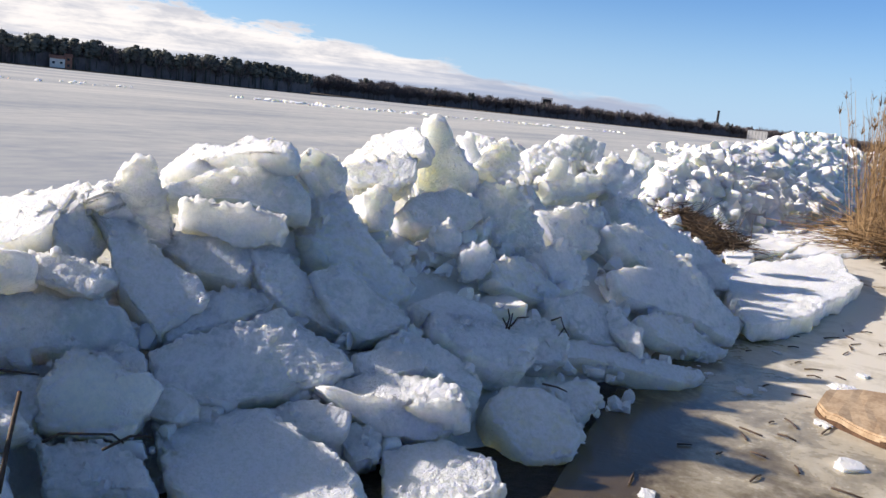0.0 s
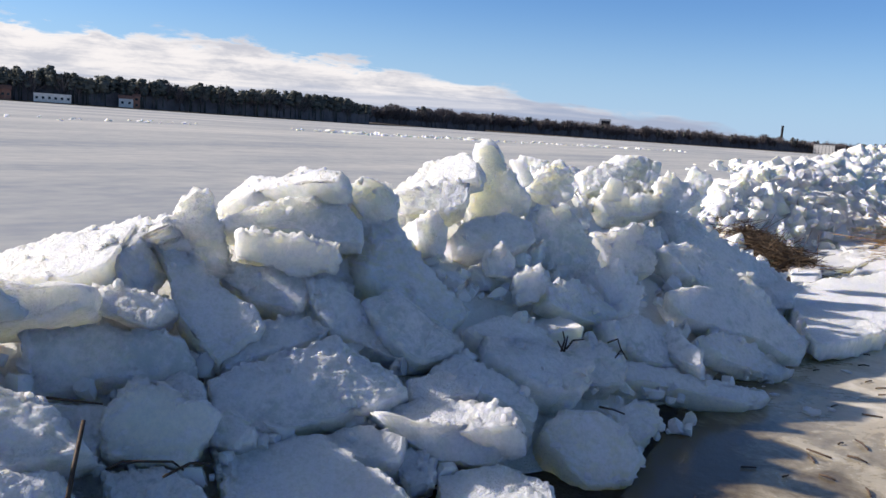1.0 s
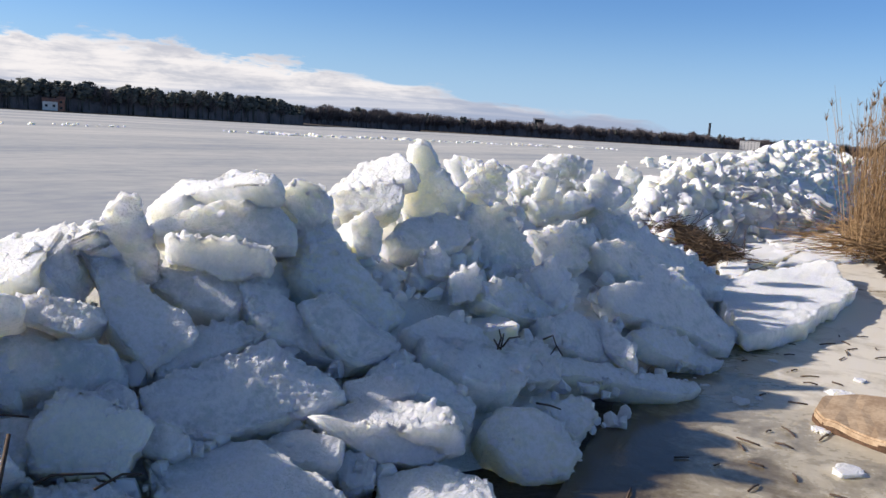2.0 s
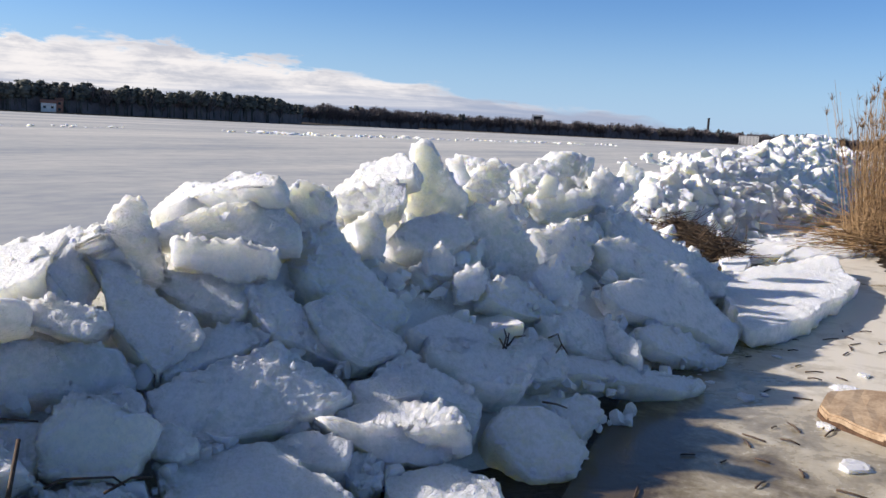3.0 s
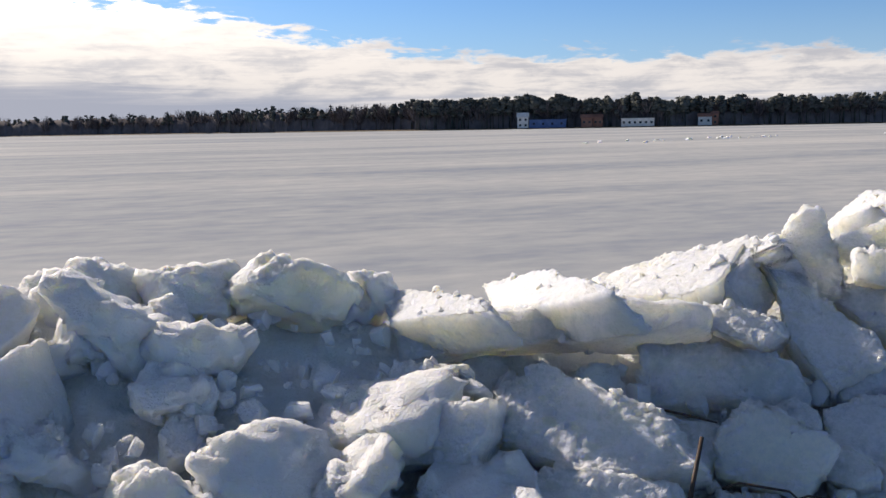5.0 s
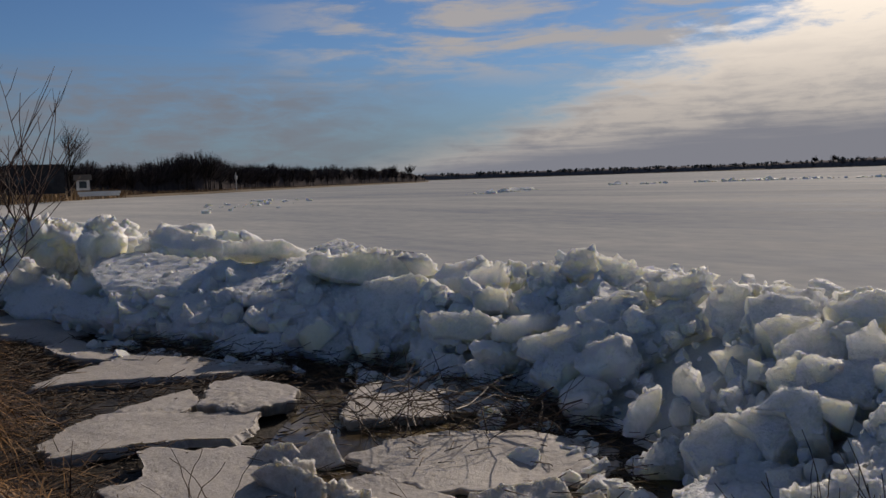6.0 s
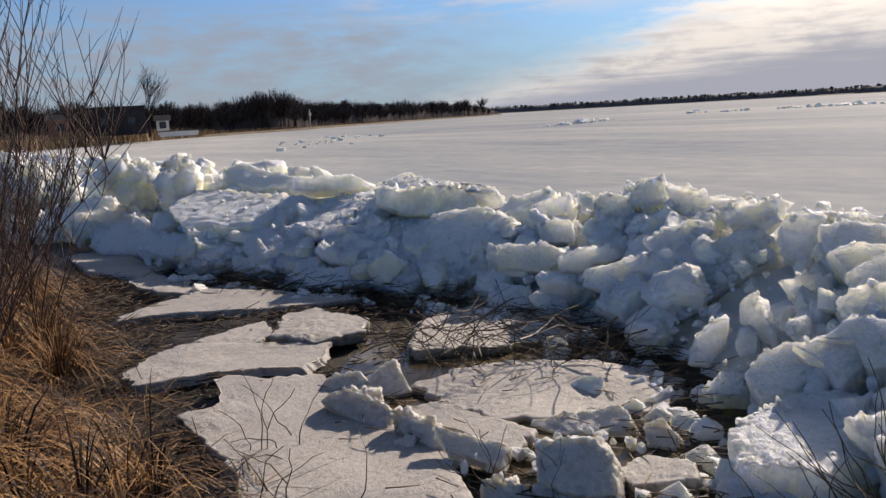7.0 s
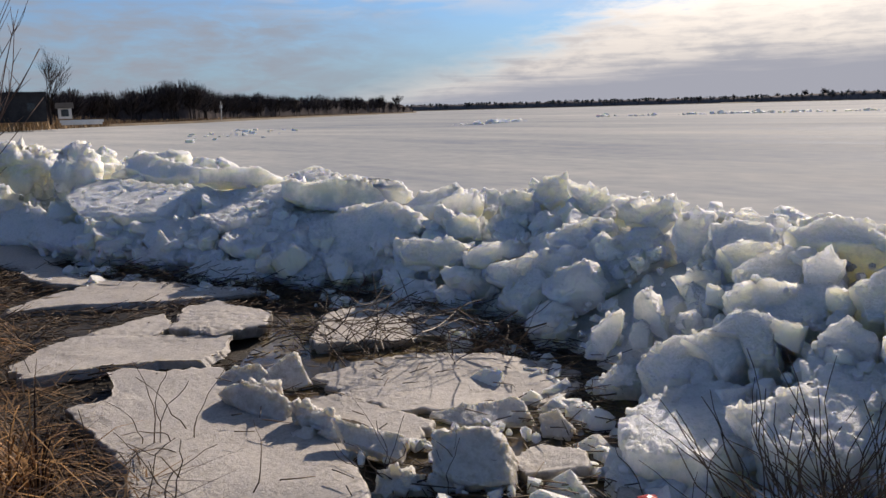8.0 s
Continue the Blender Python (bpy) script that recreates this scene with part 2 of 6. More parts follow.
# ---- building helpers ----
def mesh_object(name, verts, faces, mat, parent=None, label="", smooth=True):
    me = bpy.data.meshes.new(name)
    me.from_pydata(verts, [], faces)
    if smooth:
        me.polygons.foreach_set("use_smooth", [True] * len(me.polygons))
    me.materials.append(mat)
    me.update()
    ob = new(name, me)
    ob.parent = parent
    return tagged(ob, label) if label else ob


def part(name, bm, mat, parent, label=""):
    me = bpy.data.meshes.new(name)
    bm.to_mesh(me)
    bm.free()
    me.materials.append(mat)
    ob = new(name, me)
    ob.parent = parent
    return tagged(ob, label) if label else ob


# ---- the plan of the shore: foot, crest and height of the ice ridge along x ----
FOOT_X = [-60, -25, -14.4, -10.3, -8, -6.5, -5, -3.4, -2.4, -1, 1, 2, 3, 4.1, 5, 7.3, 8.5, 11, 14, 17, 20, 60]
FOOT_Y = [-3, 0.5, 1.6, 2.2, 3.2, 3.9, 4.1, 3.65, 2.95, 2.6, 2.4, 2.3, 1.95, 1.3, 1.25, 1, 1.2, 1.9, 2.6, 1.8, 1.2, -0.5]
CREST_X = [-60, -25, -14, -10, -7, -5, -3, -2, -1, 1.5, 2.5, 3.5, 5, 7, 9, 12, 17, 25, 60]
CREST_Y = [1, 3.5, 4.2, 4.6, 5.6, 5.8, 5.4, 5, 4.6, 4.2, 3.9, 3.6, 3.6, 3.6, 3.7, 4, 3.6, 3.4, 3.5]
TOP_X = [-60, -45, -20, -12, -10, -7.6, -5.4, -4.4, -2.9, -2.2, 0, 1.8, 2.5, 3.3, 5, 6.9, 8.3, 10.2, 11.6, 13.6, 15.2, 17, 24, 36, 60]
TOP_Z = [1.3, 1.3, 1.05, 1.12, 1.05, 0.85, 1.05, 0.95, 0.97, 1, 0.95, 0.87, 0.93, 1.2, 1.33, 1.5, 1.42, 1.25, 0.5, 0.42, 1.0, 1.3, 1.5, 2, 2.2]


def ridge(x, y):
    foot, top, h = np.interp(x, FOOT_X, FOOT_Y), np.interp(x, CREST_X, CREST_Y), np.interp(x, TOP_X, TOP_Z)
    s = (y - foot) / (top - foot) if y < top else 1 + (y - top) / 1.3
    return float(np.interp(s, [-0.1, 0, 0.25, 0.6, 1, 1.15, 2], [-0.1, 0.06, 0.36 * h, 0.7 * h, h, 0.92 * h, -0.1]))


def smooth01(v, a, b):
    v = min(1.0, max(0.0, (v - a) / (b - a)))
    return v * v * (3 - 2 * v)


def bank(x, y):
    """Height of the shore: a low grassy bank in the west, level mud and pools elsewhere."""
    z = -0.012 + 0.42 * smooth01(y, 1.35 + 0.10 * x * (x > -9), -0.9) * smooth01(x, -1.6, -3.4)
    z += 0.25 * smooth01(y, 0.6, -2.0) * smooth01(x, 12.0, 15.0)
    z += 0.03 * noise.noise((x * 1.3, y * 1.3, 0)) * smooth01(x, 2.0, -1.0)
    return z + 0.012 * noise.noise((x * 5, y * 5, 3))


def foot_line(x):
    return float(np.interp(x, FOOT_X, FOOT_Y))


def sheet(name, xs, rows, height, mat, label, category):
    """One sheet over stations along x, each with its own row of y."""
    verts, faces = [], []
    for x in xs:
        for y in rows(x):
            verts.append((x, y, height(x, y)))
    k = len(verts) // len(xs)
    for i in range(len(xs) - 1):
        for j in range(k - 1):
            a = i * k + j
            faces.append((a, a + k, a + k + 1, a + 1))
    return tagged(mesh_object(name, verts, faces, mat), label, category, kind="structure")


# lake: one level sheet out to the horizon
bm = bmesh.new()
bmesh.ops.create_circle(bm, cap_ends=True, radius=4500, segments=160, matrix=Matrix.Translation((0, 0, -0.05)))
tagged(part("lake_ice", bm, M_LAKE, None), "flat grey-white lake ice reaching to the horizon", "ice", kind="structure")

# land: wet mud and grass bank, reaching far inland behind the camera
near = np.concatenate([np.linspace(0, 7, 90), np.linspace(7.5, 20, 12), [40, 90, 200, 500, 1500]])
land_x = np.concatenate([[-2500, -900, -400, -200, -100, -60, -40, -30], np.linspace(-25, 25, 320), [30, 40, 60, 100, 200, 400, 900, 2500]])


def land_rows(x):
    far = max(0.0, abs(x) - 60) * 0.25
    return [min(foot_line(x), 4.2) + 1.2 - far - d for d in near]


sheet("ground", land_x, land_rows, bank, M_MUD, "dark wet mud and reed litter along the shore", "ground")

# thin refrozen pool between the ridge and the bank
bm = bmesh.new()
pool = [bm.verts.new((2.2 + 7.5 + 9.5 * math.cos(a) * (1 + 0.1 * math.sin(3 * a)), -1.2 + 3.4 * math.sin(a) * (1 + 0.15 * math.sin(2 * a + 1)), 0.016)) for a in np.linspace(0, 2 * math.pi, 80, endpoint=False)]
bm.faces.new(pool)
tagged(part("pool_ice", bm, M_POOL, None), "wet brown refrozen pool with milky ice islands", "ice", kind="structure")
bm = bmesh.new()
pool = [bm.verts.new((-3.6 + 2.6 * math.cos(a) * (1 + 0.12 * math.sin(3 * a)), 2.9 + 0.85 * math.sin(a) * (1 + 0.2 * math.sin(2 * a)) - 0.1 * math.cos(a), 0.03)) for a in np.linspace(0, 2 * math.pi, 50, endpoint=False)]
bm.faces.new(pool)
tagged(part("puddle_ice", bm, M_POOL, None), "shallow brown puddle glazed with thin ice", "ice", kind="structure")

# ridge core: the crushed mass that the blocks lie on
core_x = np.concatenate([np.linspace(-60, -16, 150), np.linspace(-15.8, 22, 560), np.linspace(22.3, 60, 120)])


def core_rows(x):
    a, b = foot_line(x) - 0.1, float(np.interp(x, CREST_X, CREST_Y)) + 1.35
    return np.linspace(a, b, 84)


def core_height(x, y):
    h = ridge(x, y)
    lump = noise.noise((x * 2.1, y * 2.1, 1)) * 0.10 + noise.noise((x * 5.5, y * 5.5, 4)) * 0.06 + noise.noise((x * 13, y * 13, 7)) * 0.03
    return h - 0.17 - 0.16 * (1 - smooth01(h, 0.15, 0.75)) + lump * min(1.0, max(0.0, h * 2.5))


sheet("ice_ridge_core", core_x, core_rows, core_height, M_CORE, "long shore ridge of crushed and refrozen white ice", "ice ridge")

# ---- ice blocks ----
CUBES, PLACED, CRUMBS = {}, [], []


def cube_grid(kx, ky, kz):
    """Points and faces of a cube whose sides are cut kx by ky by kz."""
    cuts = (kx, ky, kz)
    if cuts not in CUBES:
        index, pts, faces = {}, [], []

        def point(p):
            key = tuple(p)
            if key not in index:
                index[key] = len(pts)
                pts.append(p)
            return index[key]

        for axis in range(3):
            u, w = (axis + 1) % 3, (axis + 2) % 3
            for side in (0, cuts[axis]):
                for i in range(cuts[u]):
                    for j in range(cuts[w]):
                        q = []
                        for di, dj in ((0, 0), (1, 0), (1, 1), (0, 1)):
                            p = [0, 0, 0]
                            p[axis], p[u], p[w] = side, i + di, j + dj
                            q.append(point(p))
                        faces.append(q if side else q[::-1])
        v = np.array(pts, float) * 2 / np.array(cuts) - 1
        CUBES[cuts] = np.sign(v) * (1 - (1 - np.abs(v)) ** 1.3), faces
    return CUBES[cuts]


def chance(i, j, k, salt):
    """Repeatable random numbers for whole cells of space."""
    h = (i * 374761393 + j * 668265263 + k * 1440662683 + salt * 974634391) & 0xFFFFFFFF
    h = ((h ^ (h >> 13)) * 1274126177) & 0xFFFFFFFF
    h = ((h ^ (h >> 16)) * 2246822519) & 0xFFFFFFFF
    return (h & 0xFFFFFF) / 16777216.0


def lumps(p):
    """Distance to the nearest of scattered points, one a cell: gives crumbly, rounded grains."""
    ip = np.floor(p).astype(np.int64)
    f = p - ip
    best = np.full(len(p), 9.0)
    for di in (-1, 0, 1):
        for dj in (-1, 0, 1):
            for dk in (-1, 0, 1):
                i, j, k = ip[:, 0] + di, ip[:, 1] + dj, ip[:, 2] + dk
                d = (chance(i, j, k, 1) + di - f[:, 0]) ** 2 + (chance(i, j, k, 2) + dj - f[:, 1]) ** 2 + (chance(i, j, k, 3) + dk - f[:, 2]) ** 2
                best = np.minimum(best, d)
    return np.sqrt(best)


def swell(p, salt=0):
    """Smooth noise from -1 to 1."""
    ip = np.floor(p).astype(np.int64)
    f = p - ip
    u = f * f * (3 - 2 * f)
    out = 0.0
    for di in (0, 1):
        for dj in (0, 1):
            for dk in (0, 1):
                w = (u[:, 0] if di else 1 - u[:, 0]) * (u[:, 1] if dj else 1 - u[:, 1]) * (u[:, 2] if dk else 1 - u[:, 2])
                out = out + w * chance(ip[:, 0] + di, ip[:, 1] + dj, ip[:, 2] + dk, 7 + salt)
    return out * 2 - 1


def normals_of(p, quads):
    n = np.zeros_like(p)
    w = np.cross(p[quads[:, 2]] - p[quads[:, 0]], p[quads[:, 3]] - p[quads[:, 1]])
    for j in range(4):
        np.add.at(n, quads[:, j], w)
    return n / (np.linalg.norm(n, axis=1, keepdims=True) + 1e-9)


def shatter(p, salt):
    """Relief of broken facets: in each cell of space its own tilted plane, about -0.5 to 0.5."""
    ip = np.floor(p).astype(np.int64)
    f = p - ip
    best, out = np.full(len(p), 9.0), np.zeros(len(p))
    for di in (-1, 0, 1):
        for dj in (-1, 0, 1):
            for dk in (-1, 0, 1):
                i, j, k = ip[:, 0] + di, ip[:, 1] + dj, ip[:, 2] + dk
                dx, dy, dz = (chance(i, j, k, salt + n) + o - f[:, n - 1] for n, o in ((1, di), (2, dj), (3, dk)))
                d = dx * dx + dy * dy + dz * dz
                near = d < best
                tilt = (dx * (chance(i, j, k, salt + 4) - 0.5) + dy * (chance(i, j, k, salt + 5) - 0.5) + dz * (chance(i, j, k, salt + 6) - 0.5)) * 2.2
                out = np.where(near, tilt + (chance(i, j, k, salt + 7) - 0.5) * 0.7, out)
                best = np.minimum(best, d)
    return out


def facets(d, ways, reach, power):
    """Radius, in each direction d, of a body cut by flat faces."""
    total = 0.0
    for w, r in zip(ways, reach):
        total = total + (np.clip(d @ w, 0, None) / r) ** power
    return total ** (-1 / power)


def polygon_reach(ang, corners):
    """Distance from the origin to the rim of a polygon, along each angle."""
    d = np.stack([np.cos(ang), np.sin(ang)], 1)
    best = np.full(len(ang), 0.02)
    for (ax, ay), (bx, by) in zip(corners, corners[1:] + corners[:1]):
        ex, ey = bx - ax, by - ay
        den = d[:, 0] * ey - d[:, 1] * ex
        den = np.where(np.abs(den) < 1e-9, 1e-9, den)
        s = (ax * ey - ay * ex) / den
        k = (ax * d[:, 1] - ay * d[:, 0]) / den
        best = np.where((s > 0) & (k > -1e-6) & (k < 1 + 1e-6), np.maximum(best, s), best)
    return best


def ice_points(lx, ly, th, seed, kind, cell, turn=None, crust=1.0, corners=None):
    """A broken piece of ice lx by ly, th thick: slabs have flat faces and broken sides, chunks are angular and crumbly."""
    rng = np.random.RandomState(seed)
    cuts = [max(2, min(60, round(l / cell))) for l in (lx, ly, th)]
    if kind == "chunk":
        cuts[2] = max(cuts[2], round(0.6 * max(cuts)))
    v, faces = cube_grid(*cuts)
    quads = np.array(faces)
    a, b, c = v[:, 0], v[:, 1], v[:, 2]
    size = min(lx, ly)
    o = rng.uniform(-50, 50, 3)
    if kind == "chunk":
        d = v / np.linalg.norm(v, axis=1, keepdims=True)
        ways = rng.normal(size=(9, 3))
        ways = np.concatenate([ways / np.linalg.norm(ways, axis=1, keepdims=True), np.eye(3), -np.eye(3)])
        r = facets(d, ways, rng.uniform(0.78, 1.05, 15), 16)
        p = d * np.minimum(r, 1.3)[:, None] * np.array([lx, ly, th]) * 0.56
        rim = np.clip(r - 0.85, 0, 0.3) / 0.3
        side = np.zeros(len(p))
    else:
        ang, rho = np.arctan2(b, a), np.maximum(np.abs(a), np.abs(b))
        sides = rng.randint(4, 7)
        start = rng.uniform(0, 6.28)
        turns = start + (np.arange(sides) + rng.uniform(-0.32, 0.32, sides)) * 2 * np.pi / sides
        ways = np.stack([np.cos(turns), np.sin(turns)], 1)
        r = np.minimum(facets(np.stack([np.cos(ang), np.sin(ang)], 1), ways, rng.uniform(0.82, 1.08, sides), 34), 1.22)
        e = np.clip((np.abs(c) - 0.8) / 0.2, 0, 1)
        inset = 0.03 * min(th, size) * (1 - np.sqrt(np.clip(1 - e * e, 0, 1)))
        # broken sides slope inwards one way or the other
        slope = 1 + 0.16 * c * np.cos(ang * 2 + rng.uniform(0, 6)) + 0.10 * c * np.cos(ang + rng.uniform(0, 6))
        shrink = slope * (1 - inset * rho ** 3 / (0.5 * size))
        x = rho * r * np.cos(ang) * lx / 2 * shrink
        y = rho * r * np.sin(ang) * ly / 2 * shrink
        if corners:
            # a broken plate with its own outline, its face edges melted round
            ang = np.arctan2(b * ly, a * lx)
            rim_r = polygon_reach(ang, corners)
            wave = np.stack([np.cos(ang), np.sin(ang), 0 * ang + seed], 1)
            ragged = 0.10 if crust < 0.5 else 0.05
            rim_r = rim_r * (1 + ragged * (0.5 * swell(wave * 3, 5) + 0.5 * swell(wave * 9, 6) + 0.3 * swell(wave * 22, 8)))
            e = np.clip((np.abs(c) - 0.6) / 0.4, 0, 1)
            shrink = 1 - 0.05 * min(th, size) * (1 - np.sqrt(np.clip(1 - e * e, 0, 1))) * rho ** 2 / (0.5 * size)
            shrink = shrink * (1 + 0.06 * c * np.cos(ang + rng.uniform(0, 6)))
            x, y = rho * rim_r * np.cos(ang) * shrink, rho * rim_r * np.sin(ang) * shrink
        lean = rng.uniform(-0.25, 0.25, 2)
        z = c * th / 2 * (1 + lean[0] * x / lx * 2 + lean[1] * y / ly * 2)
        p = np.stack([x, y, z], 1)
        rim = np.clip(rho * np.abs(c), 0, 1) ** 4
        side = np.clip((rho - 0.96) * 25, 0, 1)
    amp1 = min({"slab": 0.02, "chunk": 0.05}[kind] * (0.3 + size), 0.35 * th)
    p = p + np.stack([swell((p + o) * (2.2 / (0.25 + size)), i) for i in range(3)], 1) * amp1
    nrm = normals_of(p, quads)
    up = nrm if turn is None else nrm @ np.array(turn).T
    up = np.clip(up[:, 2], 0, 1)
    q = p + o
    patch = np.clip((swell(q * 2.6, 9) + 0.5 * swell(q * 6.0, 11) + 0.25) * 1.6, 0, 1)
    gain = min(1.0, 0.35 + size)
    w = q + np.stack([swell(q * 9.0, 20 + i) for i in range(3)], 1) * 0.03
    mid, small_bits = np.clip(shatter(w * 9.0, 40) / 9.0, -0.045, 0.045), np.clip(shatter(w * 22.0, 60) / 22.0, -0.014, 0.014)
    if cell > 0.3:
        return p + nrm * (mid * 0.5 + swell(q * 5.0, 3) * 0.006)[:, None], faces
    if kind == "chunk":
        d = mid * (0.36 + 0.5 * patch) + small_bits * (0.5 + 0.6 * patch)
        if size > 0.35:
            d += shatter(w * 3.6, 80) / 3.6 * 0.36
        d *= gain * (0.62 if cell > 0.04 else 1 + 30 * max(0.0, min(0.03, cell) - 0.013))
    else:
        edge = np.clip(side + rim, 0, 1)
        crust = crust * rng.uniform(0.45, 1.35)
        near = np.clip((rho - 0.45) * 2.2, 0, 1)
        near = 0.3 + 0.7 * near
        d = mid * (0.02 + crust * (0.10 * edge + (0.18 if corners else 0.42) * patch * up * near)) + small_bits * (0.12 + crust * (0.22 * edge + 0.8 * patch * up * near))
        d *= gain * min(1.0, th / 0.14)
    # granular snow crust: rounded grains on what faces up, on broken rims and in patches
    often = min(26.0, 0.31 / cell)
    grains = (0.5 - lumps(w * often)) / often + 0.25 * (0.5 - lumps(w * often * 0.42)) / (often * 0.42) * (often > 9)
    rough = 0.55 if kind == "chunk" else crust
    d += grains * np.clip(0.75 * up + 0.3 * (side + rim) * (0.3 + patch) + 0.3 * patch - 0.3, 0, 1) * rough * min(1.0, th / 0.14)
    d += swell(q * 5.0, 3) * 0.006 + (swell(q * 2.1, 4) * 0.014 if corners and crust < 0.5 else 0)
    # layered, splintered break across the thickness of a slab
    d += side * (swell(q * np.array([3.0, 3.0, 34.0]), 14) * 0.008 + swell(q * np.array([9.0, 9.0, 5.0]), 15) * 0.012) * min(1.0, th / 0.15)
    d = np.clip(d, -0.3 * th, 0.3 * th)
    return p + nrm * d[:, None], faces


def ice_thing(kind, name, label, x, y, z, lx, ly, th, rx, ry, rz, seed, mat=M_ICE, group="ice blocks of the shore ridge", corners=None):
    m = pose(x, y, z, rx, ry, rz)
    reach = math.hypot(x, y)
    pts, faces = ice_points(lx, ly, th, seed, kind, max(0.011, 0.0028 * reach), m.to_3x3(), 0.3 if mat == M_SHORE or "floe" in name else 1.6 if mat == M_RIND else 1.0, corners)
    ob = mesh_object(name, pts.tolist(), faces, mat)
    ob.matrix_world = m
    if mat == M_ICE and reach < 13:
        face_up = np.nonzero((normals_of(pts, np.array(faces)) @ np.array(m.to_3x3()).T)[:, 2] > 0.45)[0]
        pick = np.random.RandomState(seed + 5)
        for i in pick.permutation(face_up)[: int(34 * math.sqrt(lx * ly) * pick.uniform(0.2, 1.4))]:
            CRUMBS.append((tuple(m @ Vector(pts[i])), (0.012 + 0.04 * pick.random_sample() ** 3) * (1 + 0.05 * reach), pick.uniform(0, 6.28, 3).tolist()))
    PLACED.append((m, corners or ((-lx / 2, -ly / 2), (lx / 2, -ly / 2), (lx / 2, ly / 2), (-lx / 2, ly / 2)), mat == M_SHORE))
    return tagged(ob, label, "ice", group)


def slab(x, y, z, lx, ly, th, rx, ry, rz, seed):
    tilt = abs(rx) + abs(ry)
    how = "steeply tilted slab of milky white ice in the ridge" if tilt > 35 else "leaning slab of milky white ice in the ridge" if tilt > 12 else "flat-lying slab of milky white ice in the ridge"
    return ice_thing("slab", "ice_slab", how, x, y, z, lx, ly, th * 0.82, rx, ry, rz, seed)


def plate(x, y, z, rx, ry, rz, th, seed, corners):
    """A slab with an outline of its own: corners in metres in its plane."""
    lx, ly = (max(c[k] for c in corners) - min(c[k] for c in corners) for k in (0, 1))
    tilt = math.degrees(math.acos(math.cos(radians(rx)) * math.cos(radians(ry))))
    how = "upright" if tilt > 62 else "steeply tilted" if tilt > 38 else "leaning" if tilt > 18 else "flat-lying"
    if th > 0.28 and max(lx, ly) < 0.7:
        how += " thick block of milky white ice in the ridge"
    else:
        how += " broken slab of milky white ice in the ridge"
    return ice_thing("slab", "ice_slab", how, x, y, z, lx, ly, th, rx, ry, rz, seed, corners=tuple(corners))


def shore_plate(x, y, z, rx, ry, rz, th, seed, corners):
    lx, ly = (max(c[k] for c in corners) - min(c[k] for c in corners) for k in (0, 1))
    return ice_thing("slab", "shore_ice_plate", "flat dirty plate of shore ice lying on dark mud", x, y, z, lx, ly, th, rx, ry, rz, seed, M_SHORE, "plates of shore ice", tuple(corners))


def rind_plate(x, y, z, rx, ry, rz, th, seed, corners):
    lx, ly = (max(c[k] for c in corners) - min(c[k] for c in corners) for k in (0, 1))
    return ice_thing("slab", "shore_ice_lump", "crumbly tilted piece of greyish snow ice on shore plates", x, y, z, lx, ly, th, rx, ry, rz, seed, M_RIND, "plates of shore ice", tuple(corners))


def chunk(x, y, z, lx, ly, th, rx, ry, rz, seed):
    how = "large rounded lump of granular white ice in the ridge" if lx > 0.6 else "small rounded lump of granular white ice in the ridge"
    return ice_thing("chunk", "ice_lump", how, x, y, z, lx, ly, th, rx, ry, rz, seed)


# the ridge where it falls away east, from the lake side down to the frozen pool
plate(2.75, 3.58, 0.95, 23, -8, -76, 0.14, 1001, ((-0.11, -0.21), (0.15, -0.19), (0.27, 0.03), (0.19, 0.19), (-0.13, 0.17), (-0.32, 0.06)))
plate(2.61, 3.14, 0.78, 65, 8, -59, 0.26, 1002, ((-0.15, -0.06), (0.11, -0.09), (0.18, 0.01), (0.14, 0.08), (-0.04, 0.07), (-0.19, 0.05)))
plate(3.08, 3.27, 1.03, -22, -55, 81, 0.16, 1003, ((-0.04, 0.19), (-0.17, 0.07), (-0.29, -0.11), (-0.13, -0.13), (0.09, -0.12), (0.22, -0.12), (0.26, -0.06), (0.22, 0.02), (0.10, 0.16)))
plate(2.84, 3.40, 0.93, -5, -32, -11, 0.22, 1004, ((-0.23, -0.02), (-0.15, -0.21), (0.08, -0.05), (0.16, -0.21), (0.26, 0.08), (0.03, 0.16), (-0.17, 0.14)))
plate(2.91, 3.01, 0.76, -27, -35, 89, 0.15, 1005, ((0.28, 0.04), (0.09, 0.13), (-0.11, 0.16), (-0.32, 0.14), (-0.27, -0.15), (-0.13, -0.18), (0.06, -0.11), (0.23, -0.09), (0.42, -0.06), (0.47, 0.05)))
plate(3.38, 2.93, 0.99, 78, 7, -57, 0.42, 1006, ((-0.24, -0.08), (0.07, -0.10), (0.26, -0.05), (0.25, 0.09), (-0.08, 0.09), (-0.27, 0.06)))
plate(3.49, 2.94, 1.12, 50, -0, -48, 0.18, 1007, ((-0.37, -0.08), (-0.05, -0.06), (0.17, -0.13), (0.30, -0.11), (0.31, 0.02), (0.21, 0.10), (-0.03, 0.13), (-0.23, 0.07), (-0.42, -0.03)))
plate(3.68, 3.22, 1.17, 64, -12, -46, 0.4, 1008, ((-0.34, -0.09), (0.08, -0.03), (0.32, -0.10), (0.34, 0.07), (0.04, 0.07), (-0.23, 0.06), (-0.36, 0.02)))
plate(3.57, 3.15, 1.28, 36, -12, -90, 0.14, 1009, ((-0.19, -0.11), (0.05, -0.06), (0.45, -0.08), (0.44, 0.03), (0.08, 0.14), (0.08, 0.01), (-0.33, 0.15), (-0.36, 0.01), (-0.38, -0.12)))
